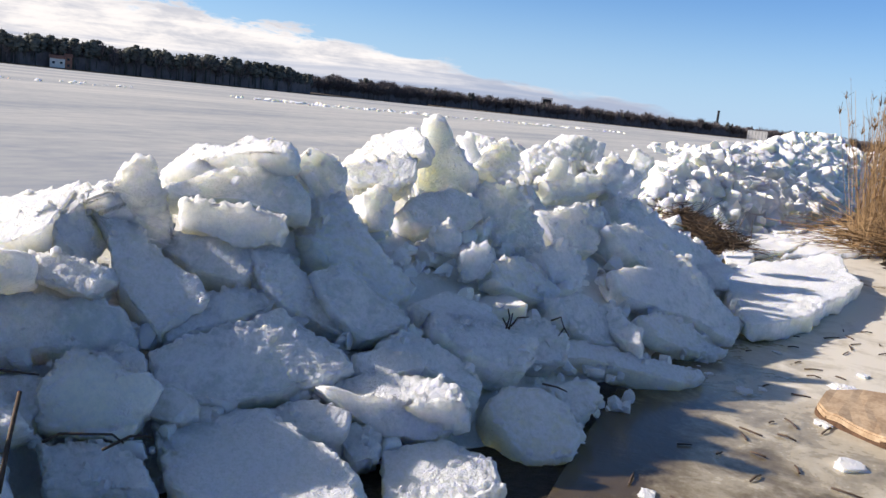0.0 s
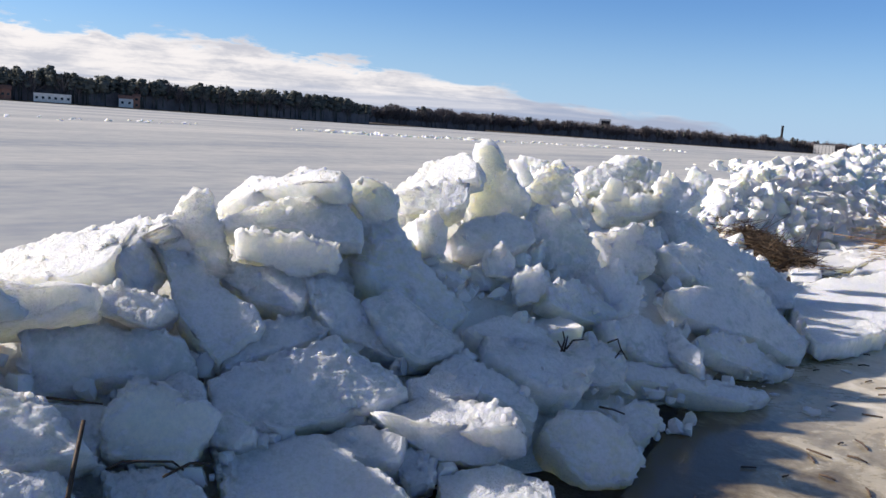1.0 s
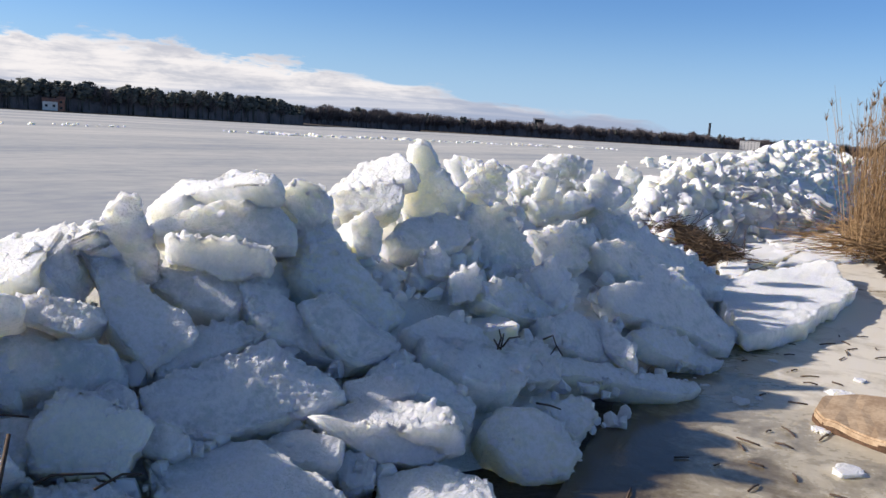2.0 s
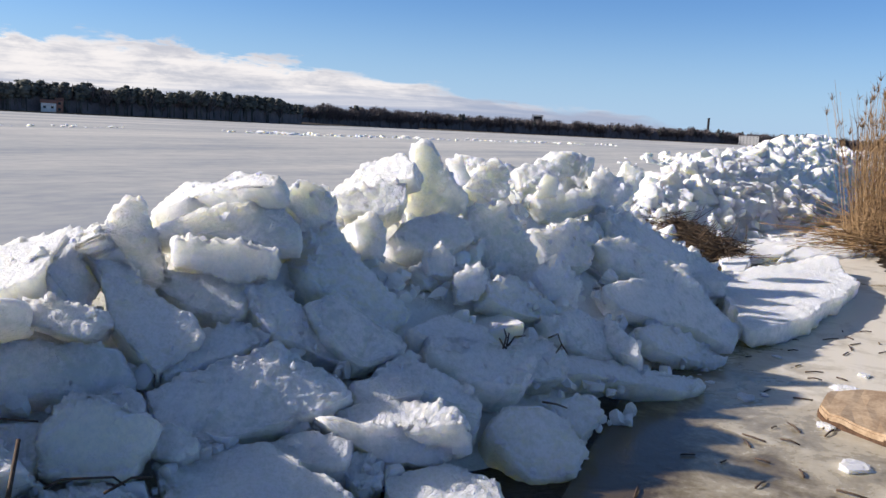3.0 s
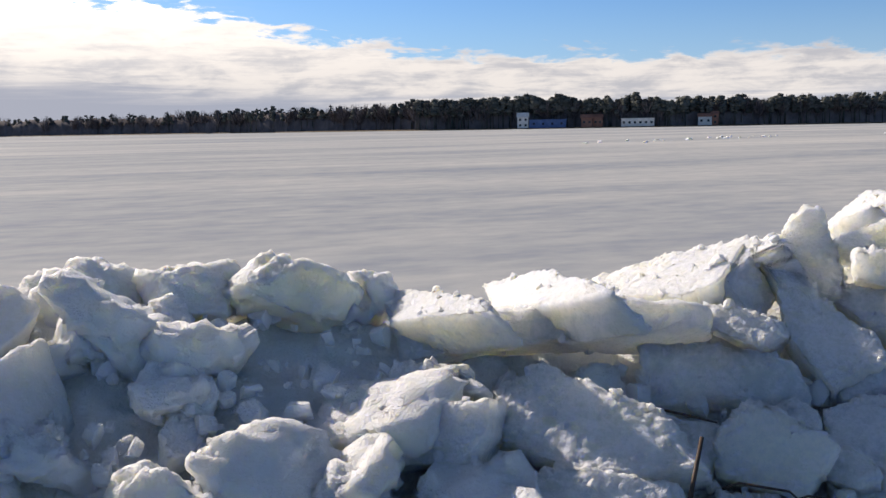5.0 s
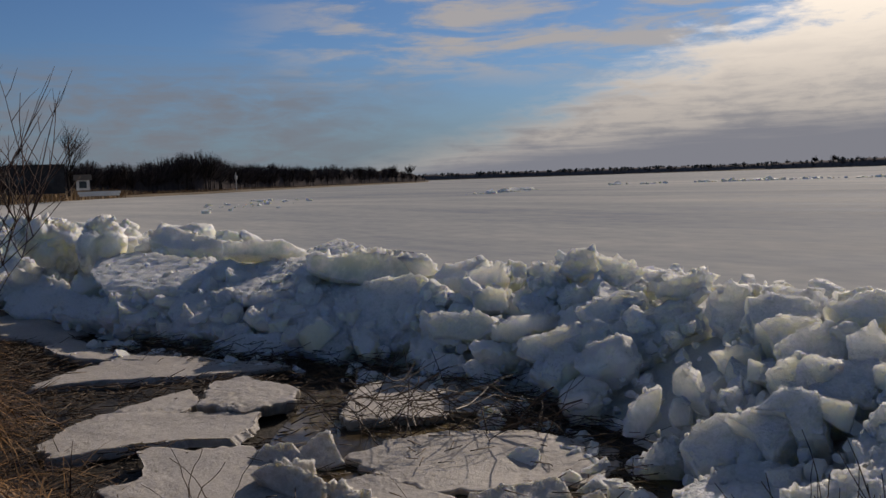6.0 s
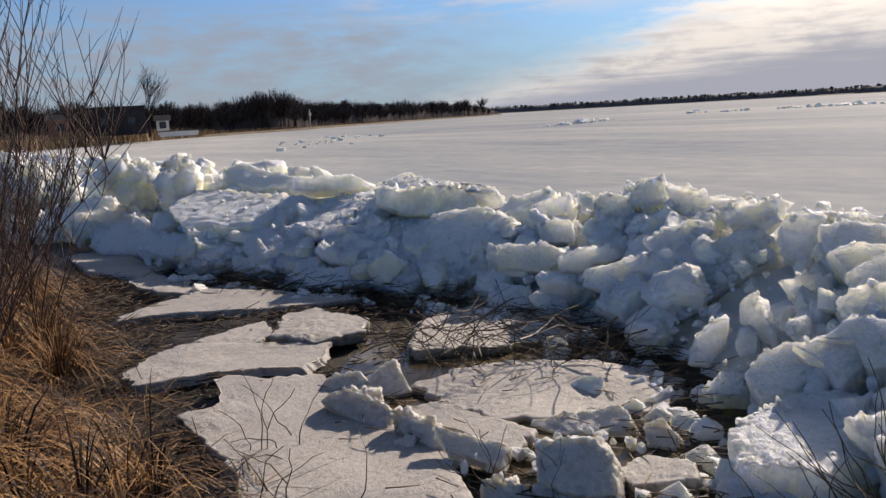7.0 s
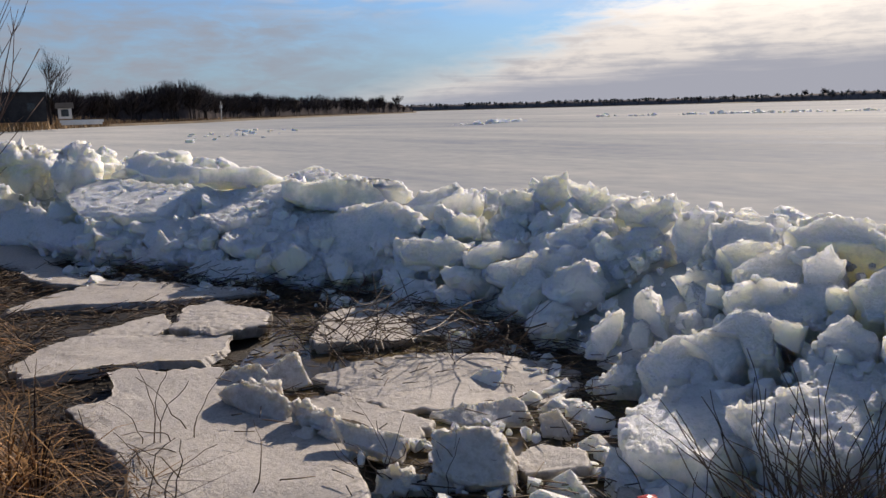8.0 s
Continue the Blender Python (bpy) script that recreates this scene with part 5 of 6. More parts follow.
def driftwood(x, y, z):
    """A broad weathered board with a dark bark edge, half sunk in the pool ice."""
    ob = tagged(new("driftwood_board"), "broad weathered brown driftwood board frozen into the pool", "driftwood")
    ob.location = (x, y, z)
    rim = [(-0.28, 0.24), (-0.12, 0.30), (0.20, 0.27), (0.42, 0.06), (0.5, -0.5), (0.56, -1.3), (-0.75, -1.3), (-0.62, -0.4), (-0.5, -0.08), (-0.34, 0.14)]
    for name, grow, z0, z1, mat, lab in (("bark_edge", 1.03, -0.04, 0.035, M_BARK, "dark wet bark edge"), ("board", 1.0, 0.0, 0.065, M_WOOD, "bare weathered brown wood")):
        bm = bmesh.new()
        low = [bm.verts.new((a * grow, b * grow, z0)) for a, b in rim]
        bm.faces.new(low)
        got = bmesh.ops.extrude_face_region(bm, geom=bm.faces[:])
        bmesh.ops.translate(bm, verts=[v for v in got["geom"] if isinstance(v, bmesh.types.BMVert)], vec=(0, 0, z1 - z0))
        bmesh.ops.bevel(bm, geom=bm.edges[:], offset=0.012, segments=2, affect="EDGES")
        bmesh.ops.triangulate(bm, faces=[f for f in bm.faces if len(f.verts) > 4])
        bmesh.ops.subdivide_edges(bm, edges=bm.edges[:], cuts=3, use_grid_fill=True)
        for v in bm.verts:
            v.co.z += 0.018 * noise.noise((v.co.x * 3, v.co.y * 9, 5)) + 0.03 * v.co.x
        bmesh.ops.recalc_face_normals(bm, faces=bm.faces[:])
        part(name, bm, mat, ob, lab)


driftwood(6.0, -0.05, 0.03)

r5 = random.Random(55)


def bent(root, way, length, wander, cuts=5, sag=0.0):
    """Points of a stalk that wanders as it grows."""
    p, d, pts = Vector(root), Vector(way).normalized(), []
    for i in range(cuts + 1):
        pts.append(tuple(p))
        p = p + d * (length / cuts)
        d = (d + Vector((r5.gauss(0, wander), r5.gauss(0, wander), r5.gauss(0, wander) - sag))).normalized()
    return pts


# reeds by the ridge's far end
heap, plumes = Heap(), Heap()
for i in range(850):
    x, y = r5.uniform(15.2, 21.0), r5.uniform(-1.6, 0.62) - 0.1 * r5.random()
    h = r5.uniform(1.5, 2.9)
    pts = bent((x, y, bank(x, y) - 0.02), (r5.gauss(0, 0.12), r5.gauss(0.03, 0.10), 1), h, 0.03, 5)
    heap.take(tube(pts, 0.006, 0.0025, 3))
    for j in range(3):
        q = pts[r5.randint(1, 4)]
        heap.take(blade(q, (r5.gauss(0, 1), r5.gauss(0, 1), 0.9), r5.uniform(0.25, 0.5), 1.3, 0.009, 3))
    if r5.random() < 0.4:
        for j in range(8):
            plumes.take(blade(pts[-1], (r5.gauss(0, 0.45), r5.gauss(0, 0.45), 0.8), r5.uniform(0.10, 0.24), 1.0, 0.008, 2))
for i in range(600):
    x, y = r5.uniform(15.0, 18.5), r5.uniform(-0.8, 0.6)
    pts = bent((x, y, bank(x, y) + r5.uniform(0.02, 0.35)), (r5.gauss(-0.3, 1), r5.gauss(0.2, 1), r5.uniform(-0.05, 0.35)), r5.uniform(0.5, 1.5), 0.04, 4, 0.05)
    heap.take(tube(pts, 0.007, 0.004, 3))
heap.done("reed_bed", M_REED, "tall dry straw-coloured reeds standing on the bank", "reeds")
plumes.done("reed_plumes", M_REED, "feathery dry seed heads of the reeds", "reeds")

# brown litter pushed up behind the ridge's bend
heap = Heap()
for i in range(1500):
    t = r5.random()
    x, y = 12.7 + 1.6 * t + r5.gauss(0, 0.2), 1.9 + 1.5 * t + r5.gauss(0, 0.13)
    z = 0.06 + 0.3 * t + 0.16 * r5.random()
    heap.take(tube(bent((x, y, z), (r5.gauss(0.4, 1), r5.gauss(0, 1), r5.gauss(0, 0.25)), r5.uniform(0.15, 0.5), 0.08, 3), 0.007, 0.004, 3))
heap.done("reed_litter_mound", M_LITTER, "mound of broken brown reed litter against the ridge", "reed litter")


def stick(points, r0, r1, label, name="stick", group="sticks on the ice", mat=M_TWIG):
    v, f = tube(points, r0, r1, 5)
    return tagged(mesh_object(name, v, f, mat), label, "stick", group)


# short stalks frozen onto the pool
for i in range(75):
    x, y = r5.uniform(3.3, 9.0), r5.uniform(-1.2, 1.0)
    a, l = r5.gauss(-0.4, 0.7), r5.uniform(0.05, 0.2)
    if y > foot_line(x) - 0.15:
        continue
    stick([(x - l / 2 * math.cos(a), y - l / 2 * math.sin(a), 0.024), (x, y, 0.024 + 0.01 * r5.random()), (x + l / 2 * math.cos(a), y + l / 2 * math.sin(a), 0.024)], 0.006, 0.005, "short dark reed stalk lying on the pool ice")
# small bumps of ice on the pool
for i in range(16):
    x, y = r5.uniform(3.6, 7.5), r5.uniform(-0.8, 1.0)
    ob = new("ice_crumb", SHAPE_MESHES[i % 14])
    s = r5.uniform(0.06, 0.2)
    ob.matrix_world = pose(x, y, 0.02, 0, 0, r5.uniform(0, 360)) @ Matrix.Diagonal((s, s, s * 0.35, 1))
    tagged(ob, "small white crumb of ice frozen to the pool", "ice", "ice crumbs on the pool")

# twigs caught between the blocks
stick([(1.75, 2.43, 0.30), (1.84, 2.51, 0.42), (1.94, 2.59, 0.56)], 0.010, 0.008, "upright reddish reed stalk broken off short", "reed_stalk")
TWIGS = (
    [(2.0, 2.9, 0.56), (2.09, 2.83, 0.54), (2.15, 2.76, 0.53)],
    [(2.0, 2.54, 0.37), (2.07, 2.54, 0.38), (2.22, 2.44, 0.36), (2.24, 2.4, 0.33)],
    [(2.15, 2.41, 0.33), (2.27, 2.4, 0.35), (2.33, 2.36, 0.34)],
    [(4.24, 1.75, 0.55), (4.37, 1.79, 0.58), (4.43, 1.83, 0.61)],
    [(4.28, 1.75, 0.54), (4.43, 1.8, 0.59)],
    [(4.31, 1.75, 0.55), (4.44, 1.77, 0.57), (4.55, 1.75, 0.56)],
    [(4.26, 1.75, 0.55), (4.32, 1.81, 0.58)],
    [(4.75, 1.68, 0.52), (4.88, 1.67, 0.52), (4.81, 1.62, 0.48), (4.76, 1.56, 0.44)],
    [(4.78, 1.61, 0.48), (4.67, 1.6, 0.46)],
    [(4.11, 1.46, 0.34), (4.21, 1.42, 0.31), (4.27, 1.38, 0.28)],
)
for pts in TWIGS:
    stick(pts, 0.006, 0.004, "thin dark bent twig caught between ice blocks", "twig", "twigs in the ridge")

# ---- the bank west of the camera: grass, shrubs, litter ----
heap, mat_heap = Heap(), Heap()


def grass_edge(x):
    return 1.02 + 0.16 * noise.noise((x * 0.9, 3.0, 0)) + 0.10 * noise.noise((x * 3.1, 8.0, 0)) + (0.0 if x > -7 else 0.15)


for i in range(150):
    x = -2.85 - 8.5 * r5.random() ** 1.3 + r5.gauss(0, 0.2)
    y = grass_edge(x) - 0.22 - 1.9 * r5.random() ** 1.3 - abs(r5.gauss(0, 0.15))
    z = bank(x, y)
    big = r5.uniform(0.6, 1.25)
    lean = (r5.gauss(0.15, 0.3), r5.gauss(0.1, 0.3))
    for j in range(105):
        a, s = r5.uniform(0, 6.28), r5.random() ** 0.5
        root = (x + 0.17 * math.cos(a) * s, y + 0.17 * math.sin(a) * s, z - 0.02 + 0.12 * (1 - s) * big)
        heap.take(blade(root, (math.cos(a) * s * 0.8 + lean[0], math.sin(a) * s * 0.8 + lean[1], 1.0), r5.uniform(0.25, 0.7) * big, r5.uniform(1.6, 4.2), r5.uniform(0.003, 0.008), 5))
for i in range(7500):
    x = -2.4 - 9.0 * r5.random() ** 1.3
    y = grass_edge(x) + 0.12 - 2.2 * r5.random()
    a = r5.uniform(0, 6.28)
    mat_heap.take(blade((x, y, bank(x, y) + r5.uniform(0.0, 0.12)), (math.cos(a), math.sin(a), r5.gauss(0.05, 0.25)), r5.uniform(0.12, 0.5), r5.uniform(0.0, 0.7), r5.uniform(0.003, 0.006), 3))
heap.done("dry_grass_tufts", M_STRAW, "tussocks of dry brown grass on the bank", "grass")
mat_heap.done("matted_grass", M_MATTED, "flattened mat of dark dead straw on the bank", "grass")


def shrub(x, y, stems, height, spread, label, name="willow_shrub", thick=0.011, lean=(0.0, 0.0)):
    """A bare many-stemmed shrub: each stem carries its own side shoots."""
    ob = tagged(new(name), label, "shrub")
    ob.location = (x, y, bank(x, y) - 0.05)
    for i in range(stems):
        a = r5.uniform(0, 6.28)
        l = height * r5.uniform(0.6, 1.05)
        pts = bent((0.15 * math.cos(a) * r5.random(), 0.15 * math.sin(a) * r5.random(), 0), (math.cos(a) * spread * r5.uniform(0.3, 1) + lean[0], math.sin(a) * spread * r5.uniform(0.3, 1) + lean[1], 1), l, 0.09, 9, 0.03)
        h = Heap()
        h.take(tube(pts, thick * r5.uniform(0.6, 1), 0.002, 5))
        for j in range(r5.randint(10, 16)):
            k = r5.randint(2, 8)
            b = r5.uniform(0, 6.28)
            side = bent(pts[k], (math.cos(b) * 0.5, math.sin(b) * 0.5, 1.0), l * r5.uniform(0.15, 0.42), 0.08, 5, -0.06)
            h.take(tube(side, 0.0042, 0.0015, 4))
            for q in side[1:5]:
                if r5.random() < 0.6:
                    b = r5.uniform(0, 6.28)
                    h.take(tube(bent(q, (math.cos(b) * 0.7, math.sin(b) * 0.7, 0.9), r5.uniform(0.08, 0.3), 0.07, 3), 0.0028, 0.0012, 3))
        mesh_object("stem", h.verts, h.faces, M_SHRUB, ob)


shrub(-6.0, 0.0, 13, 2.7, 0.42, "bare brown willow shrub with upright twiggy stems", thick=0.007, lean=(0.0, 0.30))
shrub(-7.6, 0.55, 9, 1.9, 0.5, "low bare reddish willow shrub on the bank", thick=0.008)
shrub(-9.6, 0.55, 11, 2.0, 0.6, "bare reddish willow thicket beside the ridge", thick=0.009)
shrub(-12.5, 0.6, 11, 2.0, 0.6, "bare reddish willow thicket farther along the bank", thick=0.01)


def stalk_clump(name, label, x, y, z, count, spread, lo, hi, lean, mat):
    """Dead stalks that fan out from one root."""
    ob = tagged(new(name), label, "dead stalks")
    ob.location = (x, y, z)
    shapes = []
    for i in range(7):
        v, f = tube(bent((0, 0, 0), (0.05, 0.05, 1), 1.0, 0.11, 7), 0.0036, 0.0016, 4)
        me = bpy.data.meshes.new("stalk")
        me.from_pydata(v, [], f)
        me.materials.append(mat)
        shapes.append(me)
    for i in range(count):
        s = new("stalk", shapes[i % 7])
        s.parent = ob
        s.matrix_local = pose(r5.gauss(0, spread), r5.gauss(0, spread), 0, r5.gauss(lean[0], 34), r5.gauss(lean[1], 34), r5.uniform(0, 360)) @ Matrix.Diagonal((1, 1, r5.uniform(lo, hi), 1))


stalk_clump("dead_stalk_clump", "clump of thin dark dead stalks before the ice", -1.20, 2.45, 0.0, 80, 0.2, 0.25, 0.7, (0, 10), M_LITTER)
stalk_clump("dead_stalk_clump", "sparse clump of thin dead stalks before the ice", -1.75, 2.55, 0.0, 12, 0.14, 0.3, 0.7, (0, -5), M_TWIG)
stalk_clump("dead_stalk_clump", "dense tangle of dead brown stalks against the snow", -1.42, 2.78, 0.18, 110, 0.13, 0.3, 0.62, (0, 8), M_LITTER)
stalk_clump("dead_stalk_clump", "few dry stalks standing in shore ice", -4.2, 1.40, 0.06, 9, 0.09, 0.2, 0.45, (0, 0), M_LITTER)
stalk_clump("dead_stalk_clump", "dry stalks leaning out of the grass edge", -3.3, 1.0, 0.1, 12, 0.12, 0.2, 0.45, (-15, 0), M_LITTER)
stalk_clump("dead_stalk_clump", "few dark stalks standing between ice plates", -3.05, 2.0, 0.04, 8, 0.06, 0.12, 0.3, (0, 0), M_TWIG)
stalk_clump("dead_stalk_clump", "few dark stalks standing in broken ice", -2.85, 2.25, 0.04, 9, 0.08, 0.12, 0.28, (0, 0), M_TWIG)

# heap of thin brush lying over the ice plates
brush = tagged(new("brush_heap"), "tangled heap of thin dry brush lying on shore ice", "brush heap")
brush.location = (-4.75, 3.15, 0.10)
shapes = []
for i in range(10):
    v, f = tube(bent((-0.35, 0, 0), (1, 0, 0.1), 0.7, 0.16, 6, 0.03), 0.005, 0.002, 4)
    me = bpy.data.meshes.new("brush_twig")
    me.from_pydata(v, [], f)
    me.materials.append(M_LITTER if i % 3 else M_TWIG)
    shapes.append(me)
for i in range(130):
    t = r5.uniform(-1, 1)
    s = new("brush_twig", shapes[i % 10])
    s.parent = brush
    s.matrix_local = pose(0.62 * t + r5.gauss(0, 0.12), 0.42 * t + r5.gauss(0, 0.14), r5.uniform(0.0, 0.2), r5.uniform(-20, 20), r5.gauss(0, 22), r5.uniform(0, 360)) @ Matrix.Scale(r5.uniform(0.5, 1.15), 4)

# wet litter in all the gaps between the plates and along the foot of the ridge
def on_plate(x, y):
    """Whether a spot lies on top of one of the shore plates."""
    for m, corners, dirty in PLACED:
        if dirty and math.hypot(x - m.translation.x, y - m.translation.y) < 2.0:
            q = m.inverted() @ Vector((x, y, m.translation.z))
            odd = False
            for (ax, ay), (bx, by) in zip(corners, corners[1:] + corners[:1]):
                if (ay > q.y) != (by > q.y) and q.x < ax + (q.y - ay) * (bx - ax) / (by - ay):
                    odd = not odd
            if odd:
                return True
    return False


heap = Heap()
for i in range(6400):
    x = r5.uniform(-11, -1.7)
    y = r5.uniform(grass_edge(x) - 0.25, foot_line(x) + 0.1)
    if noise.noise((x * 1.1, y * 1.6, 5.0)) - 3.0 * on_plate(x, y) + 0.35 * (y > foot_line(x) - 0.6) + 0.3 * (y < grass_edge(x) + 0.35) < -0.08:
        continue
    a = r5.gauss(0.3, 0.9)
    heap.take(tube(bent((x, y, bank(x, y) + r5.uniform(0.005, 0.07)), (math.cos(a), math.sin(a), r5.gauss(0, 0.2)), r5.uniform(0.06, 0.3), 0.06, 2), r5.uniform(0.003, 0.006), 0.003, 3))
# dense foot band: litter, its dark mass also standing in for the blocks' shade
for i in range(2400):
    x = r5.uniform(-9.5, -3.2)
    y = foot_line(x) + r5.gauss(-0.18, 0.16)
    a = r5.gauss(0.0, 0.8)
    heap.take(tube(bent((x, y, 0.03 + 0.16 * r5.random() * smooth01(y, foot_line(x) - 0.35, foot_line(x) + 0.1)), (math.cos(a), math.sin(a), r5.gauss(0.03, 0.2)), r5.uniform(0.08, 0.32), 0.07, 3), r5.uniform(0.003, 0.006), 0.002, 3))
for i in range(40):
    x, y = r5.uniform(-5.2, -2.4), r5.uniform(1.5, 3.4)
    a = r5.gauss(0.2, 0.6)
    heap.take(tube(bent((x, y, 0.11 + 0.01 * r5.random()), (math.cos(a), math.sin(a), 0), r5.uniform(0.05, 0.18), 0.03, 2), 0.004, 0.003, 3))
for x, y, r, count in ((-6.2, 1.9, 0.3, 90), (-5.8, 1.5, 0.22, 70), (-3.0, 3.0, 0.3, 120), (-6.5, 2.75, 0.4, 160), (-7.6, 2.5, 0.45, 180), (-2.6, 2.6, 0.3, 110)):
    for i in range(count):
        px, py, a = x + r5.gauss(0, r * 0.7), y + r5.gauss(0, r * 0.3), r5.gauss(0.2, 0.8)
        if not on_plate(px, py):
            heap.take(tube(bent((px, py, 0.03 + 0.06 * r5.random()), (math.cos(a), math.sin(a), r5.gauss(0.05, 0.25)), r5.uniform(0.05, 0.16), 0.06, 2), r5.uniform(0.003, 0.005), 0.003, 3))
heap.done("wet_reed_litter", M_LITTER, "dark wet reed litter between ice plates and ridge", "reed litter")

# crumbled ice between the plates
spots = []
for i in range(80):
    x = r5.uniform(-3.4, -2.3)
    y = r5.uniform(2.0, 2.9)
    spots.append(((x, y, 0.06), r5.uniform(0.03, 0.09), spin()))
for i in range(130):
    x = r5.uniform(-10, -2)
    y = foot_line(x) - abs(r5.gauss(0, 0.25))
    spots.append(((x, y, 0.03), r5.uniform(0.04, 0.2), spin()))
joined("crumbled_shore_ice", spots, small, M_CORE, "crumbled bits of greyish shore ice on the mud", "ice rubble")

bm = bmesh.new()
bmesh.ops.create_icosphere(bm, subdivisions=3, radius=0.035)
for v in bm.verts:
    v.co += noise.noise_vector(v.co * 30) * 0.022
    v.co.z *= 0.6
scrap = part("plastic_scrap", bm, M_RED, None)
scrap.location = (-2.02, 2.49, 0.18)
tagged(scrap, "small crumpled scrap of red plastic on ice", "litter")


# ---- the far shores ----
def polar(a, d, z=0.0):
    return Vector((d * math.cos(radians(a)), d * math.sin(radians(a)), z))


def far_land(name, stations, depth, label, rise=1.0):
    """Low land behind the far waterline: stations of bearing and distance."""
    verts, faces = [], []
    for a, d in stations:
        verts += [tuple(polar(a, d, -0.2)), tuple(polar(a, d + 2, 0.5)), tuple(polar(a, d + depth * 0.3, 1.2 * rise)), tuple(polar(a, d + depth, 2.5 * rise))]
    for i in range(len(stations) - 1):
        for j in range(3):
            a = i * 4 + j
            faces.append((a, a + 1, a + 5, a + 4))
    tagged(mesh_object(name, verts, faces, M_LAND), label, "ground", kind="structure")


M_LAND = grainy("far_land", (0.07, 0.052, 0.033), (0.18, 0.135, 0.085), 0.06, 0.9, 0.2, 0.2)
M_FRINGE = grainy("far_reeds", (0.20, 0.125, 0.06), (0.42, 0.29, 0.16), 0.3, 0.8, 0.2, 0.05, (0.3, 0.7), 0.5)
r6 = random.Random(66)
crowns = [ice_points(1.0, 1.0, 1.0, 600 + i, "chunk", 0.4) for i in range(6)]


def hedge(heap, stations, frac, deep, step):
    """The dense lower mass of a wood: a long uneven hump with a ragged top."""
    stations = sorted(stations)
    bs, ds, hs = ([s[k] for s in stations] for k in range(3))
    length = radians(bs[-1] - bs[0]) * sum(ds) / len(ds)
    count = max(8, int(length / step))
    o = len(heap.verts)
    for i in range(count + 1):
        a = bs[0] + (bs[-1] - bs[0]) * i / count
        d, h = float(np.interp(a, bs, ds)), float(np.interp(a, bs, hs)) * frac
        h *= 0.9 + 0.18 * noise.noise((a * 2.0, 2.0, 0)) + 0.10 * noise.noise((a * 9.0, 5.0, 0)) + 0.06 * noise.noise((a * 31.0, 7.0, 0)) + r6.uniform(-0.025, 0.025)
        for t, z in ((0.0, 0.0), (0.05, 0.55), (0.22, 0.86), (0.5, 1.0), (0.8, 0.9), (1.0, 0.0)):
            heap.verts.append(tuple(polar(a, d + deep * t + r6.uniform(-0.02, 0.02) * deep * (z > 0), h * z * (1 + (r6.uniform(-0.03, 0.03) if z > 0.5 else 0)))))
    for i in range(count):
        for j in range(5):
            q = o + i * 6 + j
            heap.faces.append([q, q + 6, q + 7, q + 1])


def far_wood(name, stations, count, deep, pine, label, jitter=0.16, frac=0.88, step=1.2):
    """A wood on a far shore: stations of bearing, distance and height."""
    bearings = [s[0] for s in stations]
    order = np.argsort(bearings)
    bs, ds, hs = (np.array([s[k] for s in stations])[order] for k in range(3))
    dark, bare = Heap(), Heap()
    hedge(bare, stations, frac, deep * 0.6, step)
    for i in range(count):
        a = r6.uniform(bs[0], bs[-1])
        d = float(np.interp(a, bs, ds)) + deep * 0.5 * r6.random() ** 1.5 - 1.0
        h = float(np.interp(a, bs, hs)) * r6.uniform(1 - 1.2 * jitter, 1 + jitter) * (0.94 + 0.22 * noise.noise((a * 0.9, 1.0, 4.0)))
        base = polar(a, d)
        if r6.random() < pine:
            w = h * r6.uniform(0.09, 0.15)
            lean = (r6.gauss(0, 0.02) * h, r6.gauss(0, 0.02) * h)
            for j in range(5):
                t = 0.62 + 0.3 * j / 4
                pts, fs = r6.choice(crowns)
                s = w * (1.5 - 0.8 * t) * r6.uniform(0.7, 1.2) * 1.7
                q = pts * np.array((s, s, s * 0.6)) + np.array((base.x + lean[0] * t + r6.gauss(0, w * 0.35), base.y + lean[1] * t + r6.gauss(0, w * 0.35), h * t))
                dark.take((q.tolist(), fs))
            dark.take(tube([(base.x, base.y, h * 0.7), (base.x + lean[0], base.y + lean[1], h)], w * 0.4, 0.08, 4))
            dark.take(tube([tuple(base), (base.x, base.y, h * 0.6)], h * 0.02, h * 0.012, 4))
        else:
            bare.take(tube([tuple(base), (base.x + r6.gauss(0, 0.3), base.y, h * 0.7)], h * 0.018, h * 0.008, 4))
            wide = h * r6.uniform(0.28, 0.62)
            for j in range(70):
                b, t = r6.uniform(0, 6.28), r6.random() ** 0.6
                root = Vector((base.x, base.y, h * r6.uniform(0.3, 0.6))) + Vector((math.cos(b), math.sin(b), 0)) * wide * t * 0.2
                tip = Vector((base.x + math.cos(b) * wide * t, base.y + math.sin(b) * wide * t, h * (0.45 + 0.53 * math.sqrt(1 - 0.95 * t * t)) * r6.uniform(0.93, 1.0)))
                side = Vector((r6.gauss(0, 1), r6.gauss(0, 1), r6.gauss(0, 0.3))).normalized() * h * 0.007
                o = len(bare.verts)
                bare.verts += [tuple(root - side * 2), tuple(root + side * 2), tuple(tip + side * 0.4), tuple(tip - side * 0.4)]
                bare.faces.append([o, o + 1, o + 2, o + 3])
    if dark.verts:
        dark.done(name, M_HAZY_PINE, label, "woods")
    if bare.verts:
        bare.done(name + "_leafless", M_THICKET if deep < 30 else M_HAZY_BARE, label.replace("dark", "leafless brown"), "woods")


